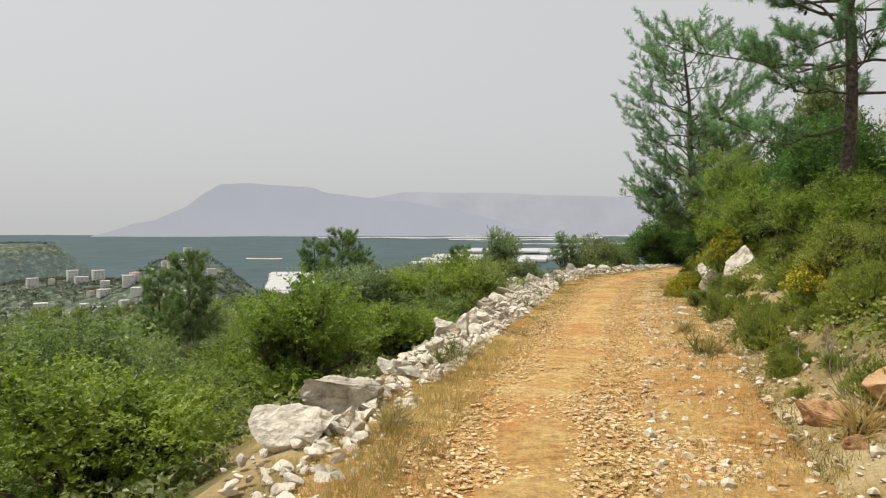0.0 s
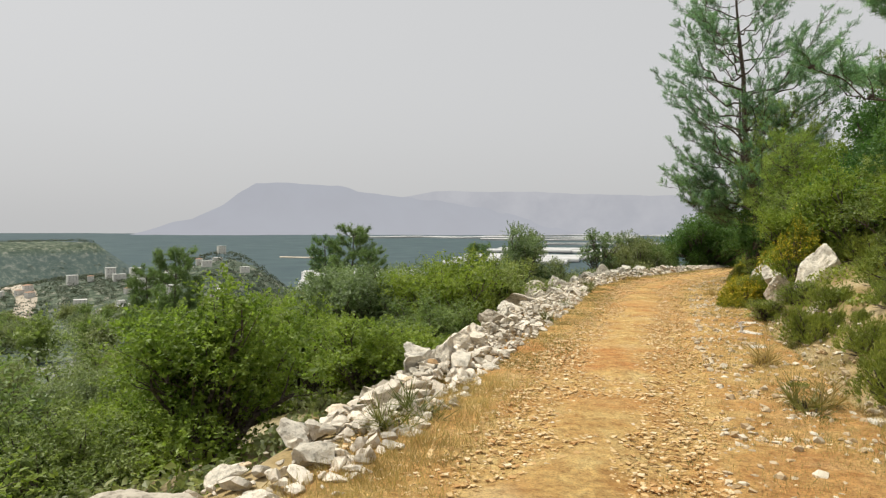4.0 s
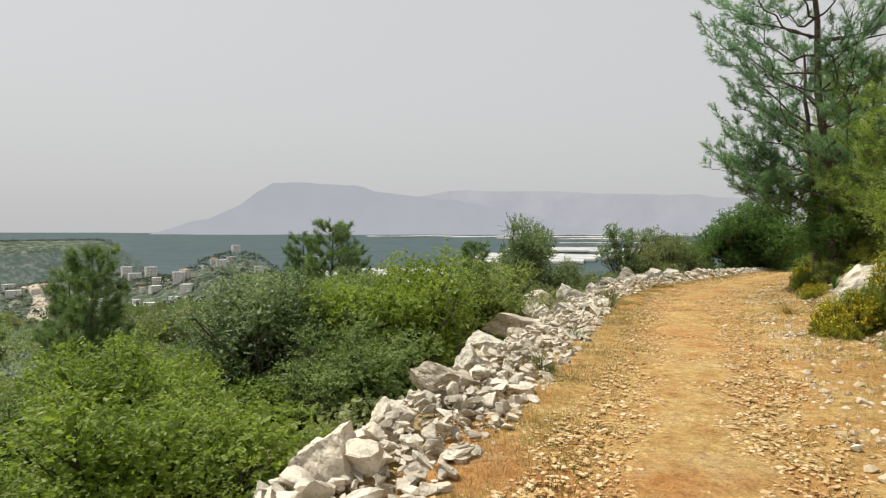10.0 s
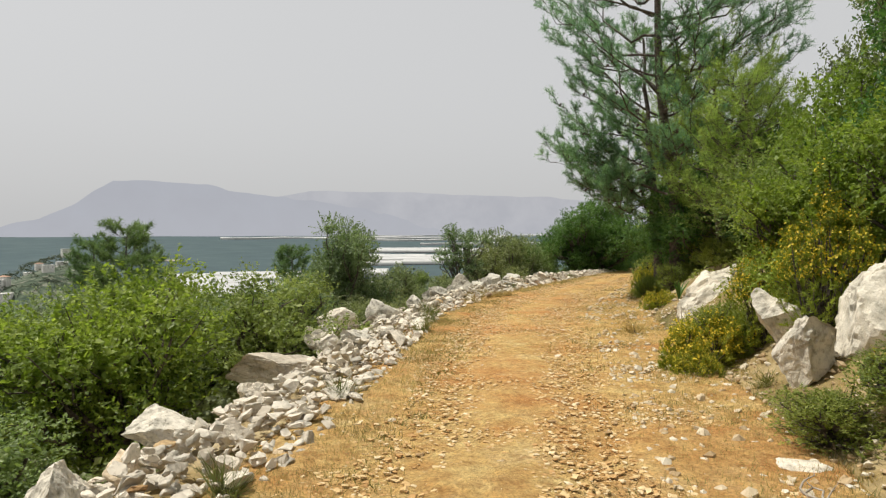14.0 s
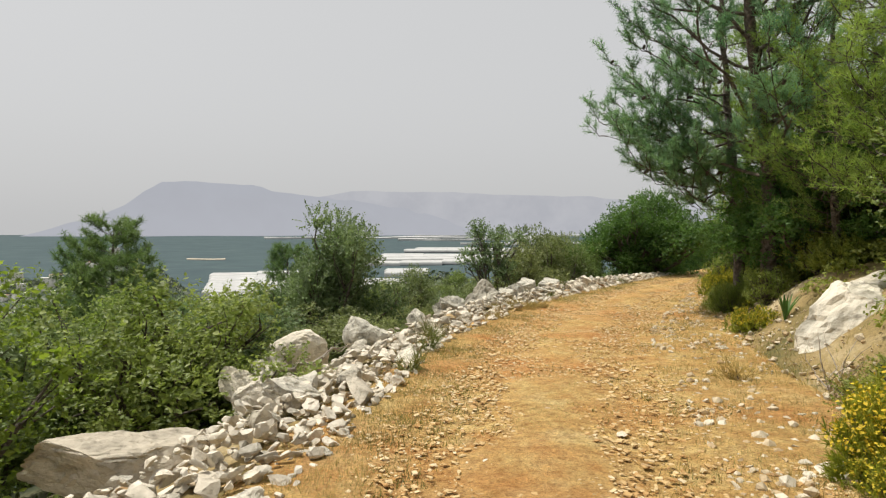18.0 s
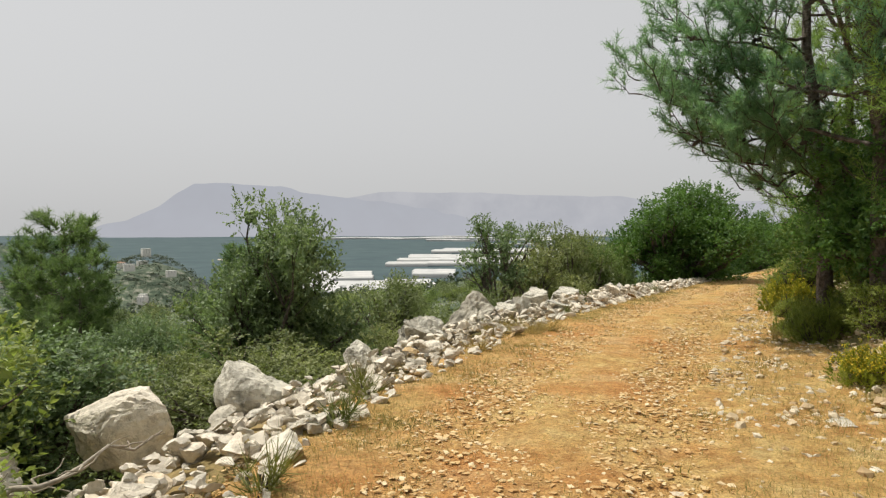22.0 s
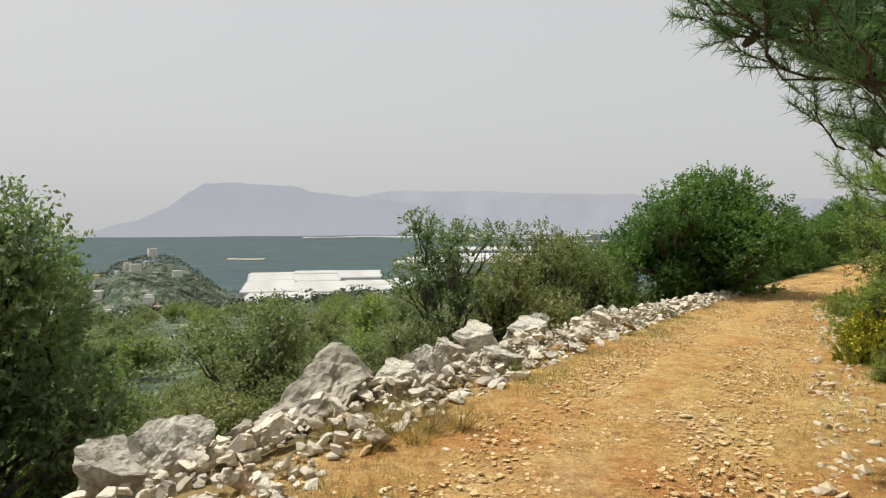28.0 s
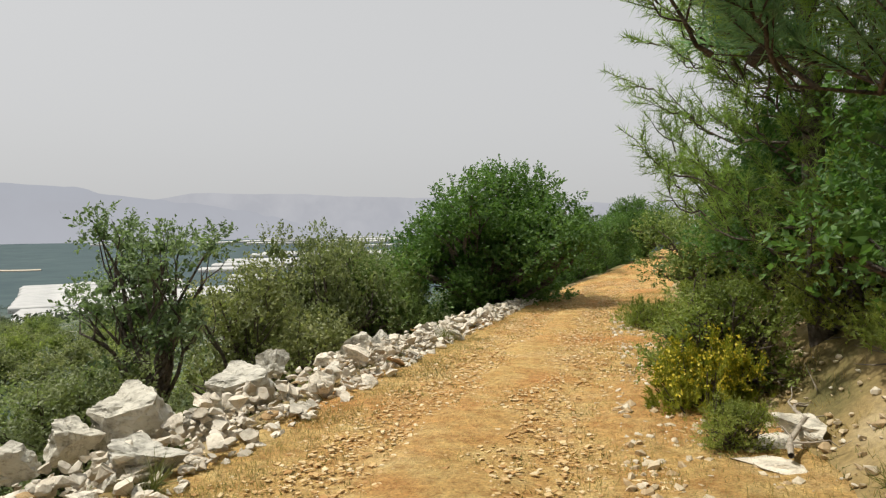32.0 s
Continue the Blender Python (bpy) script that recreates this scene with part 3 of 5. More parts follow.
def pine(name, mat, seed, trunk_path, trunk_r, whorls, label, dense=20, needle=0.13, per=10, cones=True, first=0.15, width=0.0075, twig=1.0):
    """A pine: trunk, limbs that rise at their tips, and brushes of single needles round the twigs. whorls: (share of the trunk's height,
    direction in degrees, length, rise). Its foot is the origin."""
    rng = np.random.default_rng(seed)
    root = tagged(new(name), label, "tree")
    tp = np.asarray(trunk_path, float)
    cum = np.r_[0, np.cumsum(np.linalg.norm(np.diff(tp, axis=0), axis=1))]
    cum /= cum[-1]
    at = lambda s: np.array([np.interp(s, cum, tp[:, k]) for k in range(3)])
    n = 12
    sp = np.array([at(s) for s in np.linspace(0, 1, n)])
    sp[1:-1] += rng.normal(0, 0.03, (n - 2, 3))
    v, f = tube(sp, trunk_r * np.linspace(1, 0.15, n) ** 0.8, 10)
    link_mesh("trunk", v, f, BARK, root, True)
    base, ways, nuts = [], [], []
    for s, deg, length, rise in whorls:
        a = at(s)
        h = radians(deg)
        d = np.array([math.sin(h), math.cos(h), 0.0])
        tip = a + d * length + [0, 0, rise * length]
        path = bend(a, tip, rng, 9, 0.3, -0.12 * length)
        wood = [tube(path, max(0.012, trunk_r * 0.24 * min(1, length / 2.5)) * np.linspace(1, 0.12, 9), 6)]
        side = unit(np.cross(d, [0, 0, 1]))
        shoots = int(3.2 * length) + 2
        for q in range(shoots):
            u = 1.0 if q == 0 else first + 0.15 + (0.85 - first) * (q - 1 + rng.random()) / shoots
            o = np.array([np.interp(u, np.linspace(0, 1, 9), path[:, k]) for k in range(3)])
            turn = 0.0 if q == 0 else (1 if q % 2 else -1) * rng.uniform(0.45, 1.0)
            way = unit(d * rng.uniform(0.6, 1.0) + side * turn + [0, 0, rng.uniform(0.2, 0.95)])
            tl = twig * (0.34 + 0.24 * length * (1.15 - u)) * rng.uniform(0.7, 1.25)
            tpath = bend(o, o + way * tl + [0, 0, 0.15 * tl], rng, 6, 0.3, -0.08 * tl)
            wood.append(tube(tpath, np.linspace(0.011, 0.004, 6), 4))
            sprig = int(11 * tl) + 3
            for e in range(sprig):
                u2 = 1.0 if e == 0 else rng.uniform(0.22, 1.0)
                b0 = np.array([np.interp(u2, np.linspace(0, 1, 6), tpath[:, k]) for k in range(3)])
                w2 = unit(way * 0.75 + unit(rng.normal(0, 1, 3)) * 0.7 + [0, 0, 0.4])
                l2 = twig * rng.uniform(0.12, 0.3)
                wood.append(tube(np.array([b0, b0 + w2 * l2]), (0.005, 0.003), 3))
                m2 = max(3, int(dense * l2))
                base.append(b0 + np.linspace(0.25, 1.0, m2)[:, None] * w2 * l2)
                ways.append(np.repeat(unit(w2 + [0, 0, 0.25])[None], m2, 0))
            if cones and rng.random() < 0.3:
                nuts.append(o + way * tl * rng.uniform(0.2, 0.6) + [0, 0, -0.03])
        v, f = join([(np.asarray(p), q) for p, q in wood])
        link_mesh("limb", v, f, BARK, root, True)
    base, ways = np.concatenate(base), np.concatenate(ways)
    b = np.repeat(base, per, 0)
    w = unit(np.repeat(ways, per, 0) * 0.8 + unit(rng.normal(0, 1, (len(b), 3))))
    v, f = blades(b, w, needle, width, rng)
    link_mesh("crown", v, f, mat, root)
    ball = bmesh.new()
    bmesh.ops.create_icosphere(ball, subdivisions=2, radius=1.0)
    for k, v in enumerate(ball.verts):
        v.co *= 1 + 0.12 * (k % 3)
    for k, c in enumerate(nuts[:40]):
        if k == 0:
            nut = part("cone", ball, BARK, root, "dark brown pine cone")
        else:
            nut = new("cone", nut.data)
            nut.parent = root
        nut.matrix_basis = Matrix.Translation(c) @ pose(0, 0, 0, rng.uniform(0, 60), rng.uniform(0, 60), 0) @ Matrix.Diagonal((0.026, 0.026, 0.045, 1))
    if not nuts:
        ball.free()
    return root


def shrub(name, mat, seed, radius, height, count, label, flowers=0, blade=0.16, width=0.012, lumps=9, category="shrub"):
    """A low dome of upright sprigs in lumps, with or without yellow flowers."""
    rng = np.random.default_rng(seed)
    root = tagged(new(name), label, category)
    ang = rng.uniform(0, 2 * np.pi, lumps)
    off = np.sqrt(rng.random(lumps)) * 0.68
    cen = np.stack([np.cos(ang) * off * radius, np.sin(ang) * off * radius, np.zeros(lumps)], 1)
    top = height * (1.05 - 0.5 * off ** 1.5) * rng.uniform(0.75, 1.08, lumps)
    rad = radius * rng.uniform(0.2, 0.4, lumps)
    n = count // 16
    pick = rng.integers(0, lumps, n)
    d = unit(rng.normal(0, 1, (n, 3)))
    d[:, 2] = np.abs(d[:, 2])
    r = rng.uniform(0.55, 1.0, (n, 1)) ** 0.6
    p = cen[pick] + d * r * np.stack([rad[pick], rad[pick], top[pick]], 1)
    p[:, 2] = np.maximum(p[:, 2], 0.02)
    way = unit(d * [1, 1, 0.6] + [0, 0, 0.6] + rng.normal(0, 0.25, (n, 3)))
    # each tuft: sprigs that fan out from one stalk
    k = np.repeat(np.arange(n), 16)
    w = unit(way[k] + rng.normal(0, 0.5, (len(k), 3)))
    v, f = blades(p[k] - way[k] * blade * 0.6 + way[k] * blade * rng.uniform(0, 1.0, (len(k), 1)), w, blade, width, rng)
    link_mesh("foliage", v, f, mat, root)
    stems = []
    for k in range(lumps):
        for _ in range(3):
            tip = cen[k] + unit(rng.normal(0, 1, 3) + [0, 0, 1.2]) * [rad[k] * 0.7, rad[k] * 0.7, top[k] * 0.8]
            stems.append(tube(bend((cen[k][0] * 0.3, cen[k][1] * 0.3, -0.1), tip, rng, 4, 0.2), np.linspace(0.014, 0.004, 4), 4))
    v, f = join(stems)
    link_mesh("stem", v, f, BARK, root)
    if flowers:
        out = np.flatnonzero((p[:, 2] > 0.35 * height) & (r[:, 0] > 0.72))
        out = out[np.argsort(np.sin(p[out, 0] * 4 / radius) + np.sin(p[out, 1] * 5 / radius) + rng.normal(0, 0.7, len(out)))][-(flowers // 5):]
        out = np.repeat(out, 5)
        v, f = leaves(p[out] + way[out] * blade * 0.4 + rng.normal(0, 0.025, (len(out), 3)), d[out], 0.03, 0.026, rng, 0.5)
        link_mesh("blossom", v, f, FLOWER, root)
    return root


def rock_mesh(name, seed, mat, cuts=14, detail=3, squash=(1, 1, 0.75), rough_by=1.0, profile=None, blocky=1.0):
    """A broken, weathered stone: a ball cut by flat planes into facets, then chipped, creviced and pitted; it fills squash."""
    rng = np.random.default_rng(seed)
    bm = bmesh.new()
    bmesh.ops.create_icosphere(bm, subdivisions=detail, radius=0.62)
    co = np.array([v.co[:] for v in bm.verts])
    for k in range(len(co)):
        co[k] *= 1 + 0.35 * noise.noise(Vector(co[k]) * 2.2 + Vector((seed, 3, 0)))
    co = np.sign(co) * np.abs(co / 0.62) ** blocky * 0.62
    for k in range(cuts):
        n = unit(rng.normal(0, 1, 3))
        over = np.maximum(co @ n - rng.uniform(0.2, 0.44), 0)
        co -= np.outer(over, n)
    if detail > 2:
        for k in range(len(co)):
            q = Vector(co[k])
            cleft = abs(noise.noise(q * 2.6 + Vector((seed, 0, 7))))
            d = 0.075 * noise.fractal(q * 2.4 + Vector((seed, 0, 0)), 0.8, 2.1, 5) - 0.5 * max(0, 0.06 - cleft)
            if detail > 4:
                d -= 0.3 * max(0, 0.05 - abs(noise.noise(q * 7 + Vector((3, seed, 0)))))
            co[k] += unit(co[k]) * d * rough_by
    if profile:
        co[:, 2] *= np.where(co[:, 2] > 0, np.interp(co[:, 0] / np.ptp(co[:, 0]), *profile), 1)
    co = (co - (co.max(0) + co.min(0)) / 2) / np.ptp(co, axis=0) * squash
    for k, v in enumerate(bm.verts):
        v.co = co[k]
    me = bpy.data.meshes.new(name)
    bm.to_mesh(me)
    bm.free()
    me.materials.append(mat)
    return me


def put(ob, x, y, size=1.0, turn=0.0, sink=0.0, z=None, tall=1.0):
    ob.matrix_basis = pose(x, y, (float(land_z(x, y)) if z is None else z) - sink, 0, 0, turn) @ Matrix.Diagonal((size, size, size * tall, 1))
    return ob


def plant(model, x, y, size=1.0, turn=0.0, sink=0.05, tall=1.0, z=None, label=""):
    """A copy of a plant, set in the ground."""
    ob = copy_thing(model, Matrix.Identity(4))
    put(ob, x, y, size, turn, sink, z, tall)
    return tagged(ob, label)


def drop_model(model):
    for o in (*model.children_recursive, model):
        bpy.data.objects.remove(o)


# ---- models of the plants ----
oaks = [broadleaf("oak_tree", OAK, 10 + k, 2.9, 1.6, 30000, 0.062, "evergreen oak with small leathery green leaves on the slope", gap=0.5, lobes=46, stem=0.06) for k in range(3)]
kermes = [broadleaf("kermes_oak", KERMES, 15 + k, 2.7, 1.6, 28000, 0.06, "grey-green kermes oak with small stiff leaves below the track", gap=0.5, lobes=46, stem=0.06) for k in range(3)]
fresh = [broadleaf("mastic_tree", FRESH, 20 + k, 2.8, 1.5, 30000, 0.064, "bright green leafy bush on the slope", gap=0.45, lobes=46, stem=0.05) for k in range(2)]
olives = [broadleaf("wild_olive", OLIVE, 30 + k, 3.3, 1.45, 38000, 0.06, "grey-green wild olive with a thin uneven crown", gap=0.25, lobes=50, stem=0.16) for k in range(2)]
carobs = [broadleaf("carob_tree", CAROB, 40 + k, 3.5, 2.15, 62000, 0.075, "dense rounded dark green carob tree", lobes=80, stem=0.02, clump=(0.14, 0.26)) for k in range(2)]
open_olive = broadleaf("wild_olive", OLIVE, 33, 3.6, 1.25, 9000, 0.065, "thin grey-green wild olive with open branches behind the stones", gap=0.5, lobes=26, stem=0.3, twigs=4, clump=(0.14, 0.24))
smalls = [broadleaf("oak_scrub", m, 80 + k, 2.6, 1.7, 2600, 0.17, "low evergreen scrub oak on the slope", category="bush", gap=0.2, lobes=30, stem=0.05, twigs=0, fill=1.1) for k, m in enumerate((OAK, KERMES, KERMES))]
junipers = [broadleaf("juniper_bush", HEATH, 90 + k, 1.6, 0.85, 15000, 0.036, "dense yellow-green juniper bush at the foot of the bank", category="bush", lobes=60, stem=0.02, clump=(0.14, 0.26)) for k in range(2)]
heaths = [shrub("heath_bush", HEATH, 50 + k, 0.8, 0.72, 15000, "olive-green spiny heath bush on the bank", blade=0.075, width=0.011, lumps=34) for k in range(3)]
brooms = [shrub("broom_bush", BROOM, 60 + k, 0.75, 0.75, 14000, "thorny broom bush with yellow flowers", 4200, blade=0.075, width=0.011, lumps=30) for k in range(2)]
tall_broom = shrub("broom_bush", BROOM, 66, 0.68, 1.6, 15000, "tall broom bush with dense yellow flowers above the outcrop", 9000, blade=0.075, width=0.011, lumps=30)
tufts = [shrub("grass_tuft", m, 65 + k, 0.16, 0.16, 260, lab, blade=0.2, width=0.007, lumps=5, category="grass") for k, (m, lab) in enumerate(((STRAW, "dry straw-coloured grass tuft on the verge"), (GRASS, "small green weed tuft at the track's edge")))]

rng = np.random.default_rng(7)
placed = []


def ring_whorls(seed, levels, lengths, per=4, rise=(0.1, 0.5), start=0.22):
    r = np.random.default_rng(seed)
    out = []
    for k in range(levels):
        s = start + (0.98 - start) * k / (levels - 1)
        for q in range(per):
            out.append((s, 360 * (q + r.random() * 0.8) / per + 47 * k, lengths(s) * r.uniform(0.75, 1.15), r.uniform(*rise)))
    return out


# the tall pines beside the track, their crowns leaning out to the light
put(pine("pine_tree", NEEDLE, 71, [(0, 0, -0.3), (-0.1, -0.1, 2), (-0.6, -0.4, 4.5), (-1.2, -0.8, 9.3)], 0.15,
         ring_whorls(1, 16, lambda s: 2.6 * min(1, 2.6 * (1.08 - s)) ** 0.7 + 0.2, 3, (0.35, 1.0), 0.26), "tall pine with blue-green needles and cones beside the track", 22, per=8, width=0.0095), 10.6, 26.3)
put(pine("pine_tree", NEEDLE, 74, [(0, 0, -0.3), (-0.1, -0.1, 2), (-0.3, 0, 4.0), (-0.4, 0.2, 7.0)], 0.13,
         [(0.4, 254, 2.2, 0.08), (0.44, 246, 2.3, 0.1), (0.38, 238, 2.1, 0.0), (0.5, 256, 2.4, 0.2), (0.54, 246, 2.5, 0.3), (0.6, 262, 2.5, 0.35), (0.42, 225, 2.3, 0.12),
          (0.52, 258, 2.9, 0.0), (0.56, 266, 2.7, 0.0), (0.5, 250, 2.9, 0.02), (0.34, 272, 1.2, 0.0), (0.47, 270, 1.3, 0.1), (0.66, 250, 2.4, 0.3)] +
         [(s, d, r * (0.5 if 262 < d % 360 or d % 360 < 80 else 1), e) for s, d, r, e in ring_whorls(5, 8, lambda s: 1.7 * min(1, 2.2 * (1.08 - s)) ** 0.7 + 0.1, 2, (0.15, 0.6), 0.34)],
         "pine with long green needles overhanging the track", 28, per=10), 11.15, 28.3)
put(pine("pine_tree", NEEDLE, 72, [(0, 0, -0.3), (0.1, 0, 3), (0.2, 0.2, 9.5)], 0.15,
         [(0.3, 265, 2.6, 0.0), (0.42, 285, 3.2, 0.25), (0.5, 258, 3.2, 0.45), (0.6, 280, 3.2, 0.5), (0.55, 240, 2.8, 0.4)] +
         ring_whorls(2, 12, lambda s: 2.7 * (1.1 - s) ** 0.4, 3, (0.1, 0.6), 0.36), "old pine with a dark trunk and spreading limbs on the bank", 26, per=12, width=0.01), 7.95, 12.8)
put(pine("pine_tree", NEEDLE_YOUNG, 73, [(0, 0, -0.3), (-0.2, 0.1, 1.2), (-0.5, 0.2, 3.3)], 0.08,
         ring_whorls(3, 9, lambda s: 1.4 * (1.1 - s) ** 0.6, 4, (0.1, 0.5), 0.3), "young yellow-green pine with a bent trunk behind the outcrop", 15, cones=False), 10.5, 22.6)
put(pine("pine_tree", NEEDLE_YOUNG, 79, [(0, 0, -0.3), (-0.15, -0.05, 2), (-0.25, -0.1, 4.7)], 0.08,
         ring_whorls(12, 12, lambda s: 1.6 * (1.1 - s) ** 0.5, 4, (0.2, 0.7), 0.15), "yellow-green young pine in front of the tall pine", 20, cones=False, per=7), 11.0, 25.0)
put(pine("pine_tree", NEEDLE_YOUNG, 75, [(0, 0, -0.3), (-0.1, 0.1, 2.5), (-0.3, 0.1, 6.5)], 0.13,
         [(0.43, 258, 2.1, 0.14), (0.41, 235, 1.8, 0.1),
          (0.48, 248, 2.3, 0.15), (0.52, 228, 2.1, 0.2), (0.56, 255, 2.3, 0.2), (0.62, 244, 2.3, 0.25), (0.68, 260, 2.0, 0.3)] +
         ring_whorls(6, 14, lambda s: 1.6 * (1.1 - s) ** 0.4, 4, (0.1, 0.5), 0.14), "leafy pine with long green needles beside the bend of the track", 30, cones=False, per=6), 13.75, 31.3)
put(pine("pine_tree", NEEDLE_YOUNG, 78, [(0, 0, -0.3), (-0.05, 0.05, 1.5), (0.05, 0.1, 3.4)], 0.06,
         ring_whorls(9, 9, lambda s: 1.15 * (1.1 - s) ** 0.5, 4, (0.2, 0.7), 0.2), "bushy young yellow-green pine under the tall pines", 20, cones=False), 14.3, 30.6)
# pines down the slope
for k in range(2):
    low_pine = pine("pine_tree", NEEDLE_DARK, 76 + k, [(0, 0, -0.5), (0.1, 0, 3), (0, 0.1, 6.5)], 0.12,
                    ring_whorls(7 + k, 11, lambda s: 1.7 * (1.12 - s) ** 0.6, 4, (0.3, 0.9), 0.12), "slender pine rising from the slope below the track", 9, cones=False, needle=0.24, width=0.022, per=8)
    for x, y, top in (((-6.1, 38.9, 1.35), (-10.9, 27.5, 0.45), (0.8, 33.5, 0.6)), ((-8.2, 41.5, 0.7), (-13.2, 30.0, -0.4), (-4.9, 37.4, 0.2)))[k]:
        foot = float(land_z(x, y))
        size = (top - foot) / 6.7
        plant(low_pine, x, y, size, 360 * rng.random(), 0.05)
        placed.append((x, y))
    drop_model(low_pine)

# trees placed one by one: model, place, size, height over width
for model, x, y, size, tall in (
        (olives[0], 2.4, 29.3, 1.05, 1.14), (kermes[1], 4.0, 31.2, 0.55, 0.8), (fresh[0], 0.1, 19.8, 1.1, 0.85), (olives[1], -2.7, 20.3, 1.25, 0.78), (fresh[1], -2.2, 14.9, 0.9, 0.8),
        (fresh[0], -3.9, 6.9, 1.0, 0.72), (fresh[1], -7.1, 21.7, 0.62, 0.75), (oaks[1], -6.0, 9.8, 1.2, 0.85), (fresh[1], -2.5, 10.9, 0.95, 0.9), (open_olive, 7.1, 36.2, 1.05, 1.0), (fresh[0], -4.2, 12.8, 0.85, 0.8),
        (carobs[0], 14.3, 41.6, 1.3, 0.87), (carobs[1], 18.6, 48.0, 1.05, 0.9), (carobs[0], 21.5, 50.8, 1.0, 0.95), (carobs[1], 25.5, 55.5, 1.1, 0.95), (carobs[0], 30.0, 58.0, 1.1, 0.9), (carobs[1], 17.2, 46.2, 0.9, 0.75),
        (kermes[0], 11.2, 43.5, 1.2, 1.35), (kermes[1], 9.8, 40.3, 1.15, 1.25), (kermes[2], 8.5, 38.2, 1.1, 1.0), (carobs[1], 24.0, 55.0, 0.9, 0.9), (oaks[1], 11.4, 41.2, 0.95, 1.1),
        (kermes[1], 6.4, 35.0, 0.8, 0.9), (kermes[2], 4.4, 33.0, 0.95, 0.9), (kermes[0], 5.4, 33.4, 0.6, 0.8), (carobs[1], 12.3, 45.5, 0.9, 1.15), (fresh[1], -3.6, 17.2, 1.0, 0.85),
        (oaks[0], -0.8, 24.6, 1.1, 0.95), (oaks[2], -3.0, 26.0, 1.2, 1.0), (kermes[1], 1.0, 27.0, 0.8, 0.85), (fresh[0], -0.9, 12.6, 0.75, 0.7),
        (oaks[2], -0.2, 16.6, 0.7, 0.75), (kermes[0], 4.2, 31.2, 0.7, 0.75), (kermes[2], 2.5, 28.5, 0.65, 0.7), (kermes[1], 1.3, 28.8, 0.75, 0.85), (oaks[0], 3.1, 30.4, 0.65, 0.8), (oaks[2], 1.0, 30.6, 0.75, 0.8)):
    placed.append((x, y))
    plant(model, x, y, size, 360 * rng.random(), 0.05, tall)
# bank trees
for model, x, y, size, tall in ((carobs[1], 11.3, 26.5, 0.75, 0.9), (carobs[0], 12.0, 28.0, 0.7, 0.9), (carobs[1], 15.0, 32.3, 0.75, 1.0), (fresh[1], 15.2, 31.2, 0.7, 0.8), (oaks[2], 15.9, 34.0, 0.8, 0.9), (fresh[0], 9.0, 17.6, 0.85, 0.95), (fresh[1], 9.9, 19.6, 0.9, 1.1),
                                (oaks[0], 9.8, 20.6, 0.8, 0.9), (carobs[1], 11.9, 26.9, 0.6, 0.75), (fresh[1], 7.3, 11.2, 0.65, 0.9), (carobs[0], 12.6, 25.2, 0.7, 0.9), (fresh[1], 8.4, 18.9, 0.75, 0.95), (carobs[0], 9.6, 15.4, 0.8, 1.0), (carobs[1], 10.6, 18.2, 0.9, 1.1), (olives[0], 13.4, 22.2, 1.1, 1.4), (oaks[1], 9.0, 16.1, 0.75, 0.95), (fresh[0], 8.6, 14.6, 0.7, 0.9), (oaks[0], 7.6, 7.6, 0.7, 0.9),
                                (oaks[1], 16.9, 35.2, 0.9, 1.0), (carobs[1], 13.0, 26.5, 0.9, 1.0), (carobs[0], 14.5, 29.0, 0.8, 0.9), (oaks[2], 8.3, 9.6, 0.9, 0.9),
                                (carobs[0], 11.9, 24.2, 0.7, 0.8), (oaks[0], 16.5, 36.0, 0.9, 0.8)):
    plant(model, x, y, size, 360 * rng.random(), 0.05, tall)

# scrub forest on the slope, dense near the track, looser below
low_pool, high_pool = oaks + oaks + fresh[:1] + kermes[:1] + olives[:1], kermes + kermes + olives + oaks[:1]
for step in range(9000):
    y = rng.uniform(-1, 48)
    dl = 2.0 + 14 * rng.random() ** 1.3
    x = float(left_edge(y)) - dl / 0.87
    gap = 1.55
    if len(placed) > 112 or any((x - a) ** 2 + (y - b) ** 2 < gap * gap for a, b in placed):
        continue
    if math.hypot(x + 6, y - 38) < 2.5:
        continue
    placed.append((x, y))
    tall = (0.55 if y > 26 and dl < 6 else 0.68) + 0.02 * dl
    tall = tall * (0.75 if y < 4 else 0.85 if y < 19 else 1)
    near_pool = high_pool if y > 22 + rng.normal(0, 2) else low_pool
    plant(near_pool[int(rng.integers(len(near_pool)))], x, y, rng.uniform(0.62, 1.1), 360 * rng.random(), 0.1, tall * rng.uniform(0.75, 1.25))
for step in range(9000):
    y = rng.uniform(0, 150)
    dl = 13 + 120 * rng.random() ** 1.15
    x = float(left_edge(min(y, 60))) - dl / 0.87
    gap = 2.0 + 0.02 * dl
    if len(placed) > 420 or any((x - a) ** 2 + (y - b) ** 2 < gap * gap for a, b in placed) or math.hypot(x + 6, y - 38) < 2.5:
        continue
    placed.append((x, y))
    plant(smalls[int(rng.integers(3))], x, y, rng.uniform(0.8, 1.25), 360 * rng.random(), 0.1, rng.uniform(0.7, 1.1))

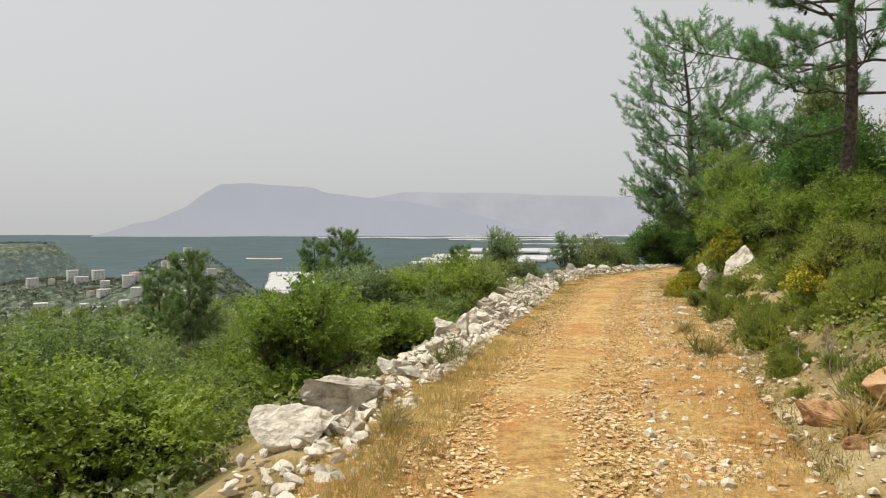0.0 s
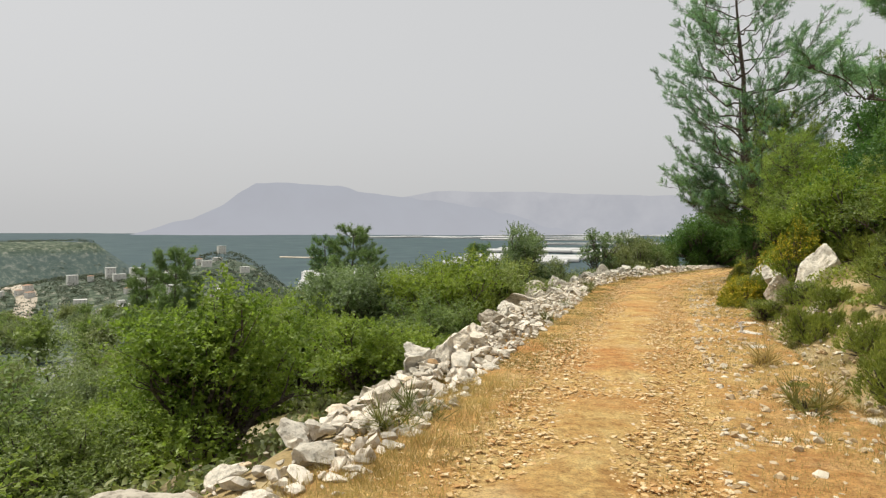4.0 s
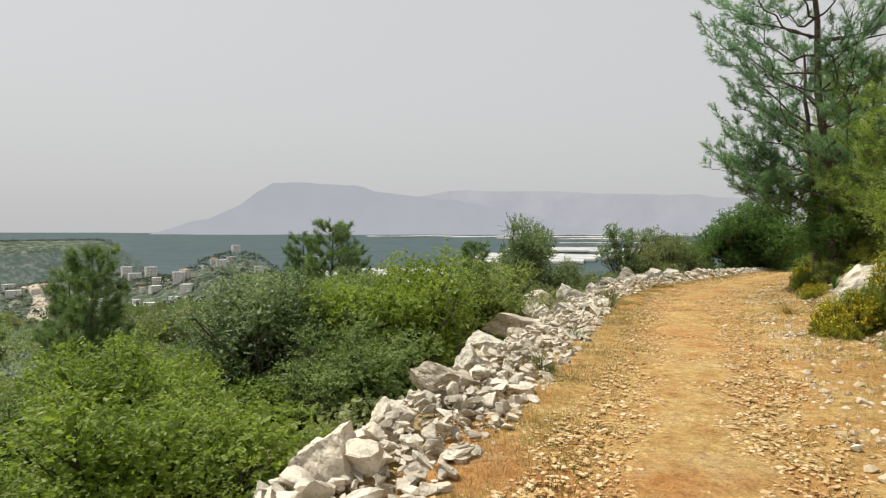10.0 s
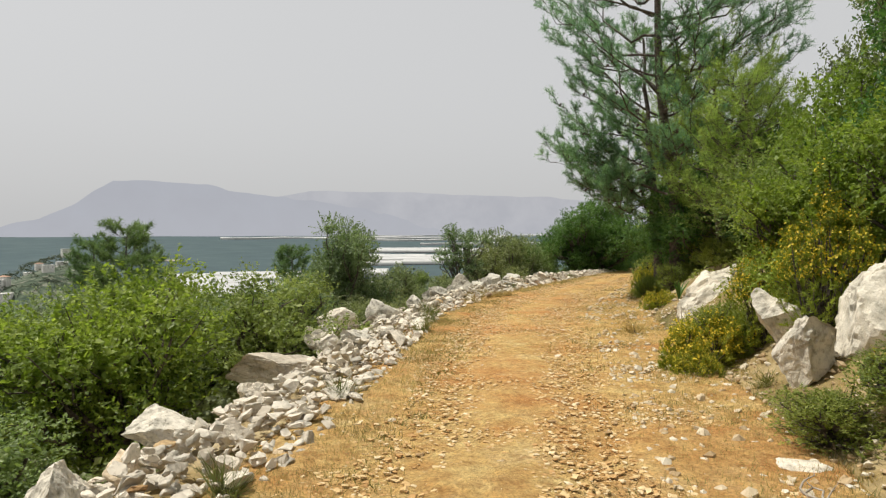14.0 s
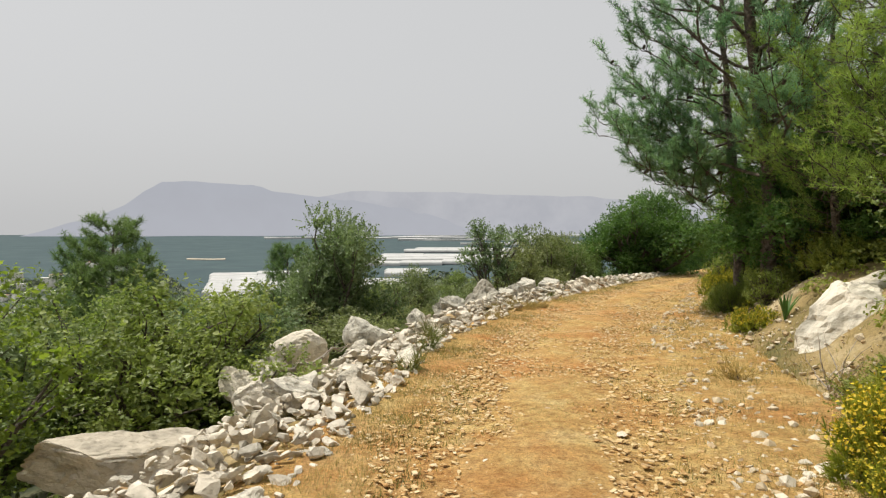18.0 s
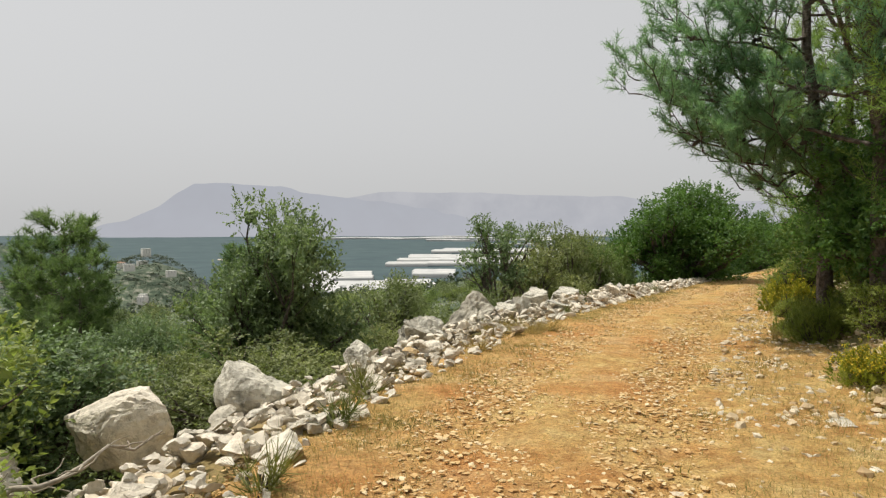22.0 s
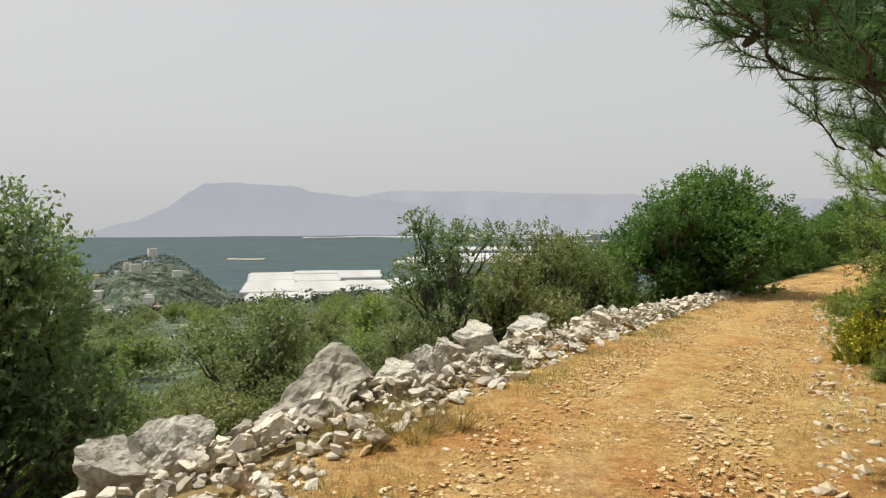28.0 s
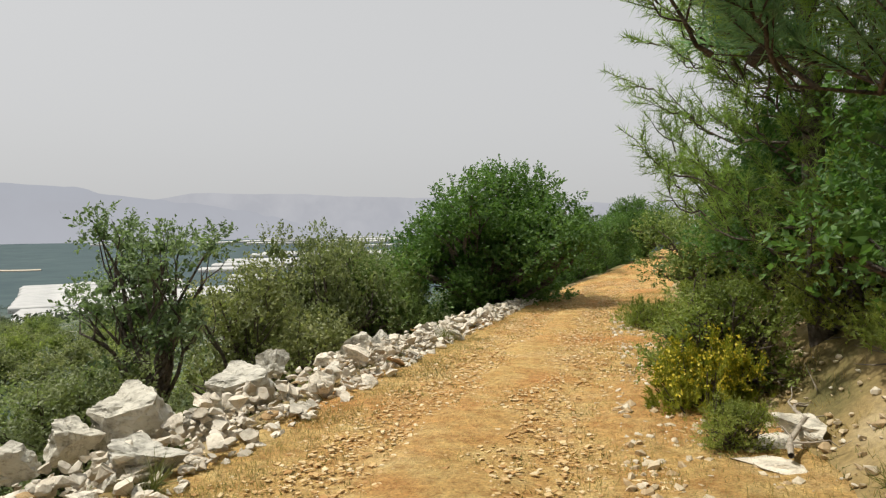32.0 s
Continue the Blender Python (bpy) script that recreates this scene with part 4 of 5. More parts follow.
# low scrub between the trees and over the valley sides: clumps of leaves past counting
def scrub(name, mat, seed, spots, radius, leaf, per, label):
    r = np.random.default_rng(seed)
    spots = np.asarray(spots)
    k = np.repeat(np.arange(len(spots)), per)
    d = unit(r.normal(0, 1, (len(k), 3)))
    d[:, 2] = np.abs(d[:, 2])
    rad = (radius * r.uniform(0.5, 1.3, len(spots)))[k][:, None]
    foot = np.stack([spots[:, 0], spots[:, 1], land_z(spots[:, 0], spots[:, 1])], 1)
    p = foot[k] + d * rad * [1.15, 1.15, 0.85] * r.uniform(0.75, 1.1, (len(k), 1))
    v, f = leaves(p, d, leaf, leaf * 0.7, r)
    return tagged(link_mesh(name, v, f, mat), label, "scrub", kind="stuff")


y = rng.uniform(-2, 52, 420)
dl = 1.3 + 15 * rng.random(420) ** 1.5
x = left_edge(y) - dl / 0.87
scrub("undergrowth", KERMES, 3, np.stack([x, y], 1), 0.42, 0.085, 190, "low green undergrowth covering the slope below the stones")
a = np.radians(rng.uniform(-50, 38, 5200))
r = 150 + 850 * rng.random(5200) ** 0.9
spots = np.stack([r * np.sin(a), r * np.cos(a)], 1)
spots = spots[spots[:, 0] < left_edge(np.minimum(spots[:, 1], 70)) - 12]
a = np.radians(rng.uniform(-38, -12, 3400))
r = rng.uniform(400, 720, 3400)
scrub("hill_scrub", FARWOOD, 6, np.stack([r * np.sin(a), r * np.cos(a)], 1), 2.4, 0.9, 26, "woods round the village across the valley")
a = np.radians(rng.uniform(-55, 20, 2600))
r = 24 + 150 * rng.random(2600) ** 0.8
near_spots = np.stack([4 + r * np.sin(a), 14 + r * np.cos(a)], 1)
near_spots = near_spots[near_spots[:, 0] < left_edge(np.minimum(near_spots[:, 1], 70)) - 11]
scrub("slope_scrub", KERMES, 7, near_spots, 1.1, 0.24, 34, "low grey-green scrub covering the slope")
scrub("valley_scrub", FARWOOD, 4, spots, 2.8, 1.0, 24, "dark green scrub over the far valley side")

y = rng.uniform(3, 42, 520)
dr = 1.5 + 7 * rng.random(520)
scrub("bank_undergrowth", HEATH, 12, np.stack([right_edge(y) + dr / 0.87, y], 1), 0.3, 0.06, 150, "low olive-green undergrowth covering the bank")

# shrubs on the bank: model, place, size, height over width
for model, x, y, size, tall in (
        (heaths[0], 4.7, 9.2, 0.78, 1.1), (heaths[2], 5.75, 13.0, 0.75, 1.2), (heaths[1], 5.5, 11.2, 0.62, 1.0), (heaths[0], 4.95, 7.9, 0.42, 1.0), (heaths[2], 5.2, 6.3, 0.45, 1.0), (heaths[1], 4.3, 8.15, 0.24, 1.0), (heaths[2], 3.65, 6.5, 0.22, 1.1), (heaths[1], 5.3, 10.2, 0.5, 1.0), (heaths[2], 4.15, 10.25, 0.22, 1.0), (brooms[1], 6.15, 10.4, 0.75, 1.0), (heaths[0], 5.75, 8.6, 0.7, 1.0), (brooms[0], 7.0, 9.4, 0.9, 1.1),
        (heaths[1], 6.6, 11.6, 0.8, 1.1), (brooms[1], 7.4, 12.4, 0.9, 1.0), (heaths[2], 6.5, 14.0, 0.6, 1.1), (heaths[0], 7.6, 10.9, 0.9, 1.0), (heaths[1], 5.3, 7.2, 0.5, 1.0), (brooms[0], 6.4, 7.2, 0.8, 1.0), (heaths[2], 4.1, 6.6, 0.3, 1.0), (heaths[0], 3.95, 7.4, 0.32, 1.1),
        (brooms[1], 7.05, 16.0, 0.55, 1.0), (brooms[0], 7.1, 18.95, 0.92, 1.05), (heaths[0], 7.75, 19.3, 0.9, 1.1), (brooms[1], 6.75, 18.6, 0.5, 1.0), (tall_broom, 7.9, 17.95, 0.95, 1.1), (tall_broom, 7.9, 18.9, 0.8, 1.15), (brooms[1], 9.4, 24.75, 0.62, 1.0), (heaths[0], 10.6, 27.5, 0.75, 1.3), (heaths[2], 10.9, 27.9, 0.8, 1.4), (heaths[1], 10.55, 28.2, 0.45, 1.2),
        (heaths[2], 11.6, 28.1, 0.7, 1.0), (heaths[1], 13.9, 31.0, 1.0, 1.0), (heaths[2], 12.3, 30.9, 0.38, 1.0), (brooms[0], 12.3, 31.25, 0.8, 1.35), (heaths[1], 11.0, 27.2, 0.6, 1.0), (heaths[1], 8.9, 17.0, 1.0, 1.0), (heaths[0], 15.0, 36.0, 0.9, 1.0), (heaths[2], 7.3, 13.6, 0.9, 1.1),
        (brooms[1], 11.3, 38.0, 0.55, 1.0), (heaths[1], 12.1, 38.9, 0.6, 1.0), (heaths[0], 6.35, 32.8, 0.75, 1.0), (brooms[0], 1.9, 22.8, 0.4, 1.0), (heaths[2], 11.0, 37.4, 0.4, 1.0)):
    plant(model, x, y, size, 360 * rng.random(), 0.05, tall)

for model, x, y, size, tall in (
        (junipers[0], 12.75, 31.6, 1.0, 0.85), (junipers[1], 13.55, 30.75, 0.9, 0.95), (junipers[1], 13.5, 32.5, 0.85, 0.9), (junipers[0], 11.7, 30.25, 0.36, 0.85), (junipers[0], 6.4, 16.0, 0.66, 0.5), (junipers[1], 6.9, 15.75, 0.6, 0.6),
        (junipers[1], 7.45, 19.3, 0.7, 0.7), (junipers[0], 10.35, 25.9, 0.6, 0.75), (junipers[0], 11.3, 27.6, 0.6, 0.9), (junipers[0], 6.7, 10.6, 0.8, 0.8), (junipers[1], 14.1, 30.4, 0.9, 0.9), (junipers[1], 6.9, 12.9, 0.7, 0.8)):
    plant(model, x, y, size, 360 * rng.random(), 0.05, tall)

# small heaths between the stones at the foot of the bank
for step in range(26):
    y = rng.uniform(5.5, 14)
    x = float(right_edge(y)) + rng.uniform(1.2, 3.4)
    plant(heaths[step % 3], x, y, rng.uniform(0.22, 0.5), 360 * rng.random(), 0.03, rng.uniform(0.9, 1.2))
# low heath over the rest of the bank
for step in range(230):
    y = rng.uniform(3, 40)
    dr = 1.7 + 6 * rng.random() ** 1.2
    x = float(right_edge(y)) + dr / 0.87
    if 14.5 < y < 23.5 and dr < 2.6 or y < 7.5 and dr < 2.4:
        continue
    plant((heaths + brooms + heaths + junipers)[int(rng.integers(10))], x, y, rng.uniform(0.5, 1.0), 360 * rng.random())

# ---- stones ----
boulders = [rock_mesh("boulder", 160 + k, PINKSTONE if k % 3 == 0 else LIMESTONE, 12 + k % 4, 5, (1, 1, 1)) for k in range(10)]
grey_boulders = [rock_mesh("boulder", 220 + k, GREYSTONE, 12 + k % 3, 5, (1, 1, 1), 1.2) for k in range(5)]
slab_mesh = rock_mesh("boulder", 191, PINKSTONE, 5, 5, (1, 1, 1), 0.7, ((-0.5, -0.2, 0.3, 0.5), (0.85, 1.0, 1.1, 1.0)), 0.72)
peak_mesh = rock_mesh("boulder", 193, PINKSTONE, 11, 5, (1, 1, 1), 0.8, ((-0.5, -0.1, 0.1, 0.5), (0.6, 1.25, 1.1, 0.55)))
wedge_mesh = rock_mesh("boulder", 208, GREYSTONE, 9, 5, (1, 1, 1), 1.6, ((-0.5, -0.3, -0.05, 0.08, 0.24, 0.34, 0.5), (0.35, 0.6, 1.15, 1.3, 1.3, 0.95, 0.5)))
round_mesh = rock_mesh("boulder", 197, GREYSTONE, 6, 5, (1, 1, 1), 0.7)
rocks = [rock_mesh("stone", 100 + k, LIMESTONE if k % 2 else PINKSTONE, 14 + k % 4, 3, (1, 0.7 + 0.06 * (k % 4), 0.55 + 0.07 * (k % 5))) for k in range(10)]
chips = [rock_mesh("stone", 140 + k, (PINKSTONE, LIMESTONE, PEBBLE, PEBBLE)[k % 4], 10, 3, (1, 0.75, 0.42), 1.2) for k in range(12)]


def stone(name, mesh, x, y, size, tall, turn, label="", category="", sink=0.06, tilt=0.0, lift=0.0, parent=None):
    ob = new(name, mesh)
    ob.matrix_basis = pose(x, y, float(land_z(x, y)) + lift + size * tall * 0.25 - sink, tilt, tilt * 0.6, turn) @ Matrix.Diagonal((size, size, size * tall, 1))
    ob.parent = parent
    return tagged(ob, label, category)


def boulder(name, mesh, x, y, z, wide, deep, high, turn, label, category="boulder", tilt=0.0, roll=None):
    """A single boulder by its middle and its three sizes."""
    ob = new(name, mesh)
    ob.matrix_basis = pose(x, y, z, tilt, tilt * 0.5 if roll is None else roll, turn) @ Matrix.Diagonal((wide, deep, high, 1))
    return tagged(ob, label, category)


# boulders on the outer edge: middle, width, depth, height, turn
for k, (x, y, z, wide, deep, high, turn) in enumerate((
        (-1.28, 5.4, -0.12, 0.72, 0.55, 0.5, 30), (-0.98, 6.35, -0.16, 0.95, 0.65, 0.64, 35),
        (0.36, 10.97, -0.13, 0.28, 0.24, 0.55, 8), (0.51, 12.25, -0.17, 0.46, 0.4, 0.52, 5), (0.07, 10.94, -0.18, 0.48, 0.4, 0.45, 12), (-0.11, 9.66, -0.26, 0.6, 0.48, 0.27, 18),
        (1.08, 14.26, -0.18, 0.64, 0.5, 0.55, 16), (1.35, 15.37, -0.21, 0.54, 0.45, 0.52, 10), (1.46, 16.73, -0.26, 0.62, 0.5, 0.42, 7), (0.75, 13.3, -0.22, 0.46, 0.4, 0.4, 40),
        (2.3, 21.7, -0.38, 0.42, 0.34, 0.41, 12), (2.93, 20.95, -0.33, 0.56, 0.44, 0.44, 9), (2.5, 22.25, -0.36, 0.46, 0.36, 0.45, 24), (2.5, 21.3, -0.4, 0.42, 0.36, 0.38, 27),
        (4.3, 26.0, -0.38, 0.5, 0.4, 0.45, 11), (4.85, 27.45, -0.36, 0.48, 0.4, 0.5, 4),
        (7.36, 32.3, -0.42, 0.7, 0.55, 0.58, -4), (4.99, 27.94, -0.38, 0.66, 0.5, 0.53, 22), (5.36, 28.28, -0.44, 0.38, 0.3, 0.41, 17), (4.88, 27.5, -0.46, 0.42, 0.34, 0.38, 26),
        (7.0, 32.1, -0.5, 0.44, 0.36, 0.42, 12), (8.23, 33.22, -0.45, 0.77, 0.58, 0.5, 0), (8.63, 34.65, -0.5, 0.42, 0.34, 0.42, -2), (9.82, 35.42, -0.5, 0.55, 0.42, 0.45, -10), (10.23, 35.42, -0.5, 0.38, 0.3, 0.46, -12),
        (7.6, 31.25, -0.46, 0.6, 0.45, 0.42, 10), (6.41, 30.09, -0.43, 0.52, 0.42, 0.48, 15), (6.74, 30.4, -0.38, 0.48, 0.4, 0.58, 10), (6.6, 31.7, -0.48, 0.58, 0.44, 0.43, 9), (8.0, 32.2, -0.5, 0.42, 0.34, 0.36, 50), (1.9, 18.2, -0.35, 0.4, 0.34, 0.34, 60), (3.3, 23.2, -0.42, 0.36, 0.3, 0.3, 80))):
    boulder("boulder", grey_boulders[k % 5] if y > 25 else boulders[k % 10], x, y, z, wide, deep, high, turn, "weathered pale grey limestone boulder on the track's outer edge", tilt=(k * 37) % 17 - 8)
boulder("boulder", slab_mesh, 2.0, 19.72, -0.36, 1.2, 0.75, 0.46, 40, "flat-topped cream limestone slab on the track's outer edge")
boulder("boulder", peak_mesh, 2.55, 23.85, -0.52, 0.8, 0.6, 0.74, 12, "pointed pale limestone boulder leaning on the rubble")
boulder("boulder", round_mesh, 3.45, 24.38, -0.31, 0.7, 0.62, 0.56, 10, "rounded grey pitted limestone boulder beside the track")
boulder("boulder", wedge_mesh, 5.78, 29.45, -0.45, 1.4, 0.8, 1.05, 33, "large leaning limestone boulder, pale on top and dark in its hollows")
boulder("boulder", boulders[3], -0.88, 5.75, -0.2, 0.27, 0.22, 0.34, 10, "small rust-stained limestone block beside a boulder", "rock")
# outcrops in the bank: middle, width, depth, height, turn, tilt
for k, x, y, z, wide, deep, high, turn, tilt in ((5, 7.85, 17.05, 0.5, 1.0, 0.9, 1.35, -30, 0), (1, 7.15, 17.3, 0.12, 0.62, 0.55, 0.75, 40, 8), (8, 7.45, 18.05, 0.25, 0.6, 0.6, 0.8, 10, 0), (3, 6.6, 14.4, 0.05, 0.5, 0.5, 0.55, 60, 0),
                                                  
                                                 (0, 6.5, 9.4, 0.4, 0.6, 0.5, 0.6, 10, 0), (4, 12.3, 30.15, -0.4, 0.5, 0.4, 0.24, 20, 0), (6, 10.95, 25.7, 0.0, 0.7, 0.6, 0.6, 10, 0)):
    boulder("rock_outcrop", boulders[k], x, y, z, wide, deep, high, turn, "large cracked pale limestone outcrop in the bank", "rock", tilt)
boulder("rock_outcrop", boulders[7], 9.6, 22.5, 0.25, 2.3, 1.3, 0.95, 0, "long sloping pale limestone outcrop in the bank", "rock", 8, -30)
rusty = rock_mesh("rust_rock", 181, RUSTROCK, 12, 4, (1, 0.8, 0.7))
for k, x, y, size in ((3, 3.35, 5.6, 0.5), (7, 3.8, 5.3, 0.55), (11, 3.2, 4.9, 0.25)):
    stone("rust_rock", rusty, x, y, size, 0.95, 30 * k, "rust-red broken rock at the foot of the bank", "rock")

# the rubble bank along the outer edge: single stones and the small rest
wall = tagged(new("rubble_bank"), "long bank of tumbled pale limestone rubble along the track", "rubble bank")
wall.matrix_basis = Matrix.Translation((3.0, 22.0, -0.45))
wall_back = wall.matrix_basis.inverted()


def wall_spot():
    y = 8.3 + 33 * rng.random() if rng.random() < 0.93 else rng.uniform(3, 9)
    wide = float(np.interp(y, (3, 9, 12, 16, 22, 28, 33, 38, 42), (0.6, 0.7, 1.0, 1.35, 1.7, 1.5, 1.4, 0.9, 0.3)))
    u = rng.beta(1.25, 1.8)
    crest = float(np.interp(y, (3, 9, 14, 19, 24, 28, 34, 38, 42), (0.03, 0.1, 0.24, 0.2, 0.17, 0.26, 0.3, 0.22, 0.05)))
    return y, u, float(left_edge(y)) + 0.3 - u * (wide + 0.3) / 0.87, crest


def rubble_pose(size, tall):
    y, u, x, crest = wall_spot()
    heap = crest * math.exp(-((u - 0.42) / 0.3) ** 2) * rng.uniform(0.1, 1.0) + 0.12 * max(0, u - 0.55)
    return Matrix.Translation((x, y, float(land_z(x, y)) + heap + size * tall * 0.2)) @ pose(0, 0, 0, rng.uniform(-30, 30), rng.uniform(-30, 30), rng.uniform(0, 360)) @ Matrix.Diagonal((size, size, size * tall, 1))


for k in range(300):
    size = 0.1 + 0.27 * rng.random() ** 2
    ob = new("stone", rocks[k % 10] if size > 0.3 else chips[k % 3])
    ob.parent = wall
    ob.matrix_basis = wall_back @ rubble_pose(size, rng.uniform(0.6, 1.0))


def heap(name, count, poses, mat, parent, label, seed, fine=1):
    """Many small stones in one mesh."""
    r = np.random.default_rng(seed)
    bm = bmesh.new()
    if fine:
        bmesh.ops.create_icosphere(bm, subdivisions=fine, radius=0.5)
    else:
        bmesh.ops.create_cube(bm, size=0.8)
    ball = np.array([v.co[:] for v in bm.verts])
    tri = np.array([[v.index for v in f.verts] for f in bm.faces])
    bm.free()
    shapes = []
    for _ in range(16):
        q = ball * r.uniform(0.8, 1.15, (len(ball), 1)) + r.normal(0, 0.0 if fine else 0.1, ball.shape)
        for _ in range(9 if fine else 0):
            n = unit(r.normal(0, 1, 3))
            q = q - np.outer(np.maximum(q @ n - r.uniform(0.16, 0.34), 0), n)
        q = q * [1, r.uniform(0.6, 0.9), r.uniform(0.4, 0.7)]
        shapes.append(q / np.ptp(q[:, 0]))
    vs, fs = [], []
    for k in range(count):
        m = np.array(poses(k))
        vs.append(shapes[k % 16] @ m[:3, :3].T + m[:3, 3])
        fs.append(tri + k * len(ball))
    ob = link_mesh(name, np.concatenate(vs), np.concatenate(fs), mat, parent)
    return tagged(ob, label, kind="stuff")


def small_rubble(k):
    size = 0.04 + 0.13 * rng.random() ** 1.6
    return wall_back @ rubble_pose(size, 1.0)


heap("small_rubble", 6500, small_rubble, RUBBLE, wall, "small limestone rubble filling the bank", 5, 2)

# ---- the track's gravel and verges ----
def on_track(u, y, size, lift=0.0):
    x = float(left_edge(y) + (right_edge(y) - left_edge(y)) * u)
    return Matrix.Translation((x, y, float(land_z(x, y)) + 0.026 + lift)) @ pose(0, 0, 0, rng.uniform(-11, 11), rng.uniform(-11, 11), rng.uniform(0, 360)) @ Matrix.Diagonal((size, size, size * 0.42, 1))


for k in range(300):
    ob = new("pebble", chips[4 * (k % 3) + 2 + k % 2])
    ob.parent = road
    size = 0.03 + 0.09 * rng.random() ** 2.5
    u = rng.beta(1.1, 1.1) if k % 3 else 0.86 + 0.2 * rng.random()
    ob.matrix_basis = on_track(u, rng.uniform(2.5, 42), size)

def patchy():
    """A place on the track, more often where the gravel lies thick."""
    for _ in range(6):
        u, y = rng.uniform(-0.06, 1.1), 2 + 44 * rng.random() ** 1.2
        thick = 0.45 + 0.16 * math.exp(-((u - 0.3) / 0.15) ** 2) + 0.16 * math.exp(-((u - 0.7) / 0.15) ** 2) + 0.45 * smooth(0.85, 1.0, u) + 0.3 * math.sin(1.3 * y + 5 * u) * math.sin(0.7 * y + 9 * u)
        if rng.random() < thick:
            break
    return u, y


heap("gravel", 76000, lambda k: on_track(*patchy(), 0.014 + 0.045 * rng.random() ** 2.2), GRAVEL, road, "loose pale and ochre gravel on the track", 8, 0)


def on_bank(k):
    y = rng.uniform(3, 38)
    dr = -0.45 + 1.9 * rng.random() ** 1.3
    x = float(right_edge(y)) + dr / 0.87
    size = 0.02 + 0.075 * rng.random() ** 2.6
    return Matrix.Translation((x, y, float(land_z(x, y)) + size * 0.15 + 0.02)) @ pose(0, 0, 0, rng.uniform(-25, 25), rng.uniform(-25, 25), rng.uniform(0, 360)) @ Matrix.Diagonal((size, size, size, 1))


scree = tagged(new("bank_scree"), "scattered pale stones at the foot of the bank", "scree")
for k in range(80):
    ob = new("stone", chips[k % 12] if k % 3 == 0 else chips[4 * (k % 3) + 2 + k % 2])
    ob.parent = scree
    ob.matrix_basis = on_bank(k) @ Matrix.Diagonal((1.4, 1.4, 0.75, 1))
heap("small_scree", 7500, on_bank, PALE_GRAVEL, scree, "small pale stones on the bank", 11)


def grass(name, mat, seed, count, spot, length, label):
    """Single stalks of verge grass."""
    r = np.random.default_rng(seed)
    xy = np.array([spot(r) for _ in range(count)])
    n = 9
    p = np.repeat(xy, n, 0) + r.normal(0, 0.05, (count * n, 2))
    z = land_z(p[:, 0], p[:, 1])
    d = unit(np.concatenate([r.normal(0, 0.45, (len(p), 2)), np.ones((len(p), 1))], 1))
    v, f = blades(np.stack([p[:, 0], p[:, 1], z + 0.0], 1), d, length, 0.006, r)
    return tagged(link_mesh(name, v, f, mat), label, "grass", kind="stuff")


def verge_left(r):
    y = r.uniform(2.5, 42)
    return float(left_edge(y)) + 0.35 + r.normal(0, 0.22), y


def verge_right(r):
    y = r.uniform(2.5, 42)
    return float(right_edge(y)) + r.normal(0.3, 0.5), y


def middle(r):
    y = r.uniform(8, 44)
    return float(0.47 * left_edge(y) + 0.53 * right_edge(y)) + r.normal(0, 0.25), y


grass("dry_grass", STRAW, 21, 5200, verge_left, 0.085, "dry straw-coloured grass along the stones")
grass("bank_grass", STRAW, 22, 6500, verge_right, 0.085, "dry grass along the foot of the bank")
grass("green_grass", GRASS, 23, 3600, verge_right, 0.08, "thin green weeds along the bank")
grass("stone_weeds", GRASS, 26, 3800, lambda r: (lambda y: (float(left_edge(y)) + 0.45 + r.normal(0, 0.3), y))(r.uniform(11, 36)), 0.06, "thin green weeds along the rubble")
grass("track_grass", STRAW, 24, 900, middle, 0.035, "short dry grass in the middle of the track")
grass("track_weeds", GRASS, 27, 5200, lambda r: (lambda y, u: (float(left_edge(y)) * (1 - u) + float(right_edge(y)) * u, y))(r.uniform(20, 50), (0.5, 0.08, 0.92)[int(r.integers(3))] + r.normal(0, 0.08)), 0.06, "thin green weeds on the crown and edges of the track")
grass("verge_straw", STRAW, 25, 1500, lambda r: (lambda y: (float(left_edge(y)) + 0.3 + r.normal(0, 0.25), y))(r.uniform(3, 10.5)), 0.13, "dense straw-coloured grass on the track's outer verge")
for k, (x, y, size) in enumerate(((3.75, 9.2, 0.4), (4.2, 9.0, 0.3), (3.3, 7.9, 0.3), (5.3, 14.2, 0.5), (5.9, 15.6, 0.4), (4.9, 12.9, 0.45), (6.6, 19.0, 0.4), (8.3, 23.6, 0.4), (11.7, 29.9, 0.55), (12.1, 30.2, 0.6), (9.9, 26.9, 0.4))):
    stone("flat_stone", rocks[k % 10], x, y, size, 0.35, 40 * k, "flat pale stone half buried in the verge", "stone", 0.03)
for k in range(26):
    y = rng.uniform(3, 36)
    side = rng.random() < 0.3
    x = float(left_edge(y)) + 0.3 * rng.random() if side else float(right_edge(y)) + rng.uniform(0.0, 1.2)
    plant(tufts[k % 2], x, y, rng.uniform(0.7, 1.6), 360 * rng.random(), 0.02)
# bare twigs on the bank
for x, y in ((3.7, 5.9), (4.2, 7.0), (8.0, 21.0), (11.2, 26.9)):
    r2 = np.random.default_rng(int(10 * x))
    dead = put(tagged(new("dead_shrub"), "bare dry twigs of a dead shrub on the bank", "dead shrub"), x, y)
    for _ in range(11):
        v, f = tube(bend((0, 0, -0.05), unit(r2.normal(0, 1, 3) + [0, 0, 1.6]) * r2.uniform(0.3, 0.7), r2, 6, 0.3), np.linspace(0.009, 0.002, 6), 5)
        link_mesh("twig", v, f, DEADWOOD, dead, True)

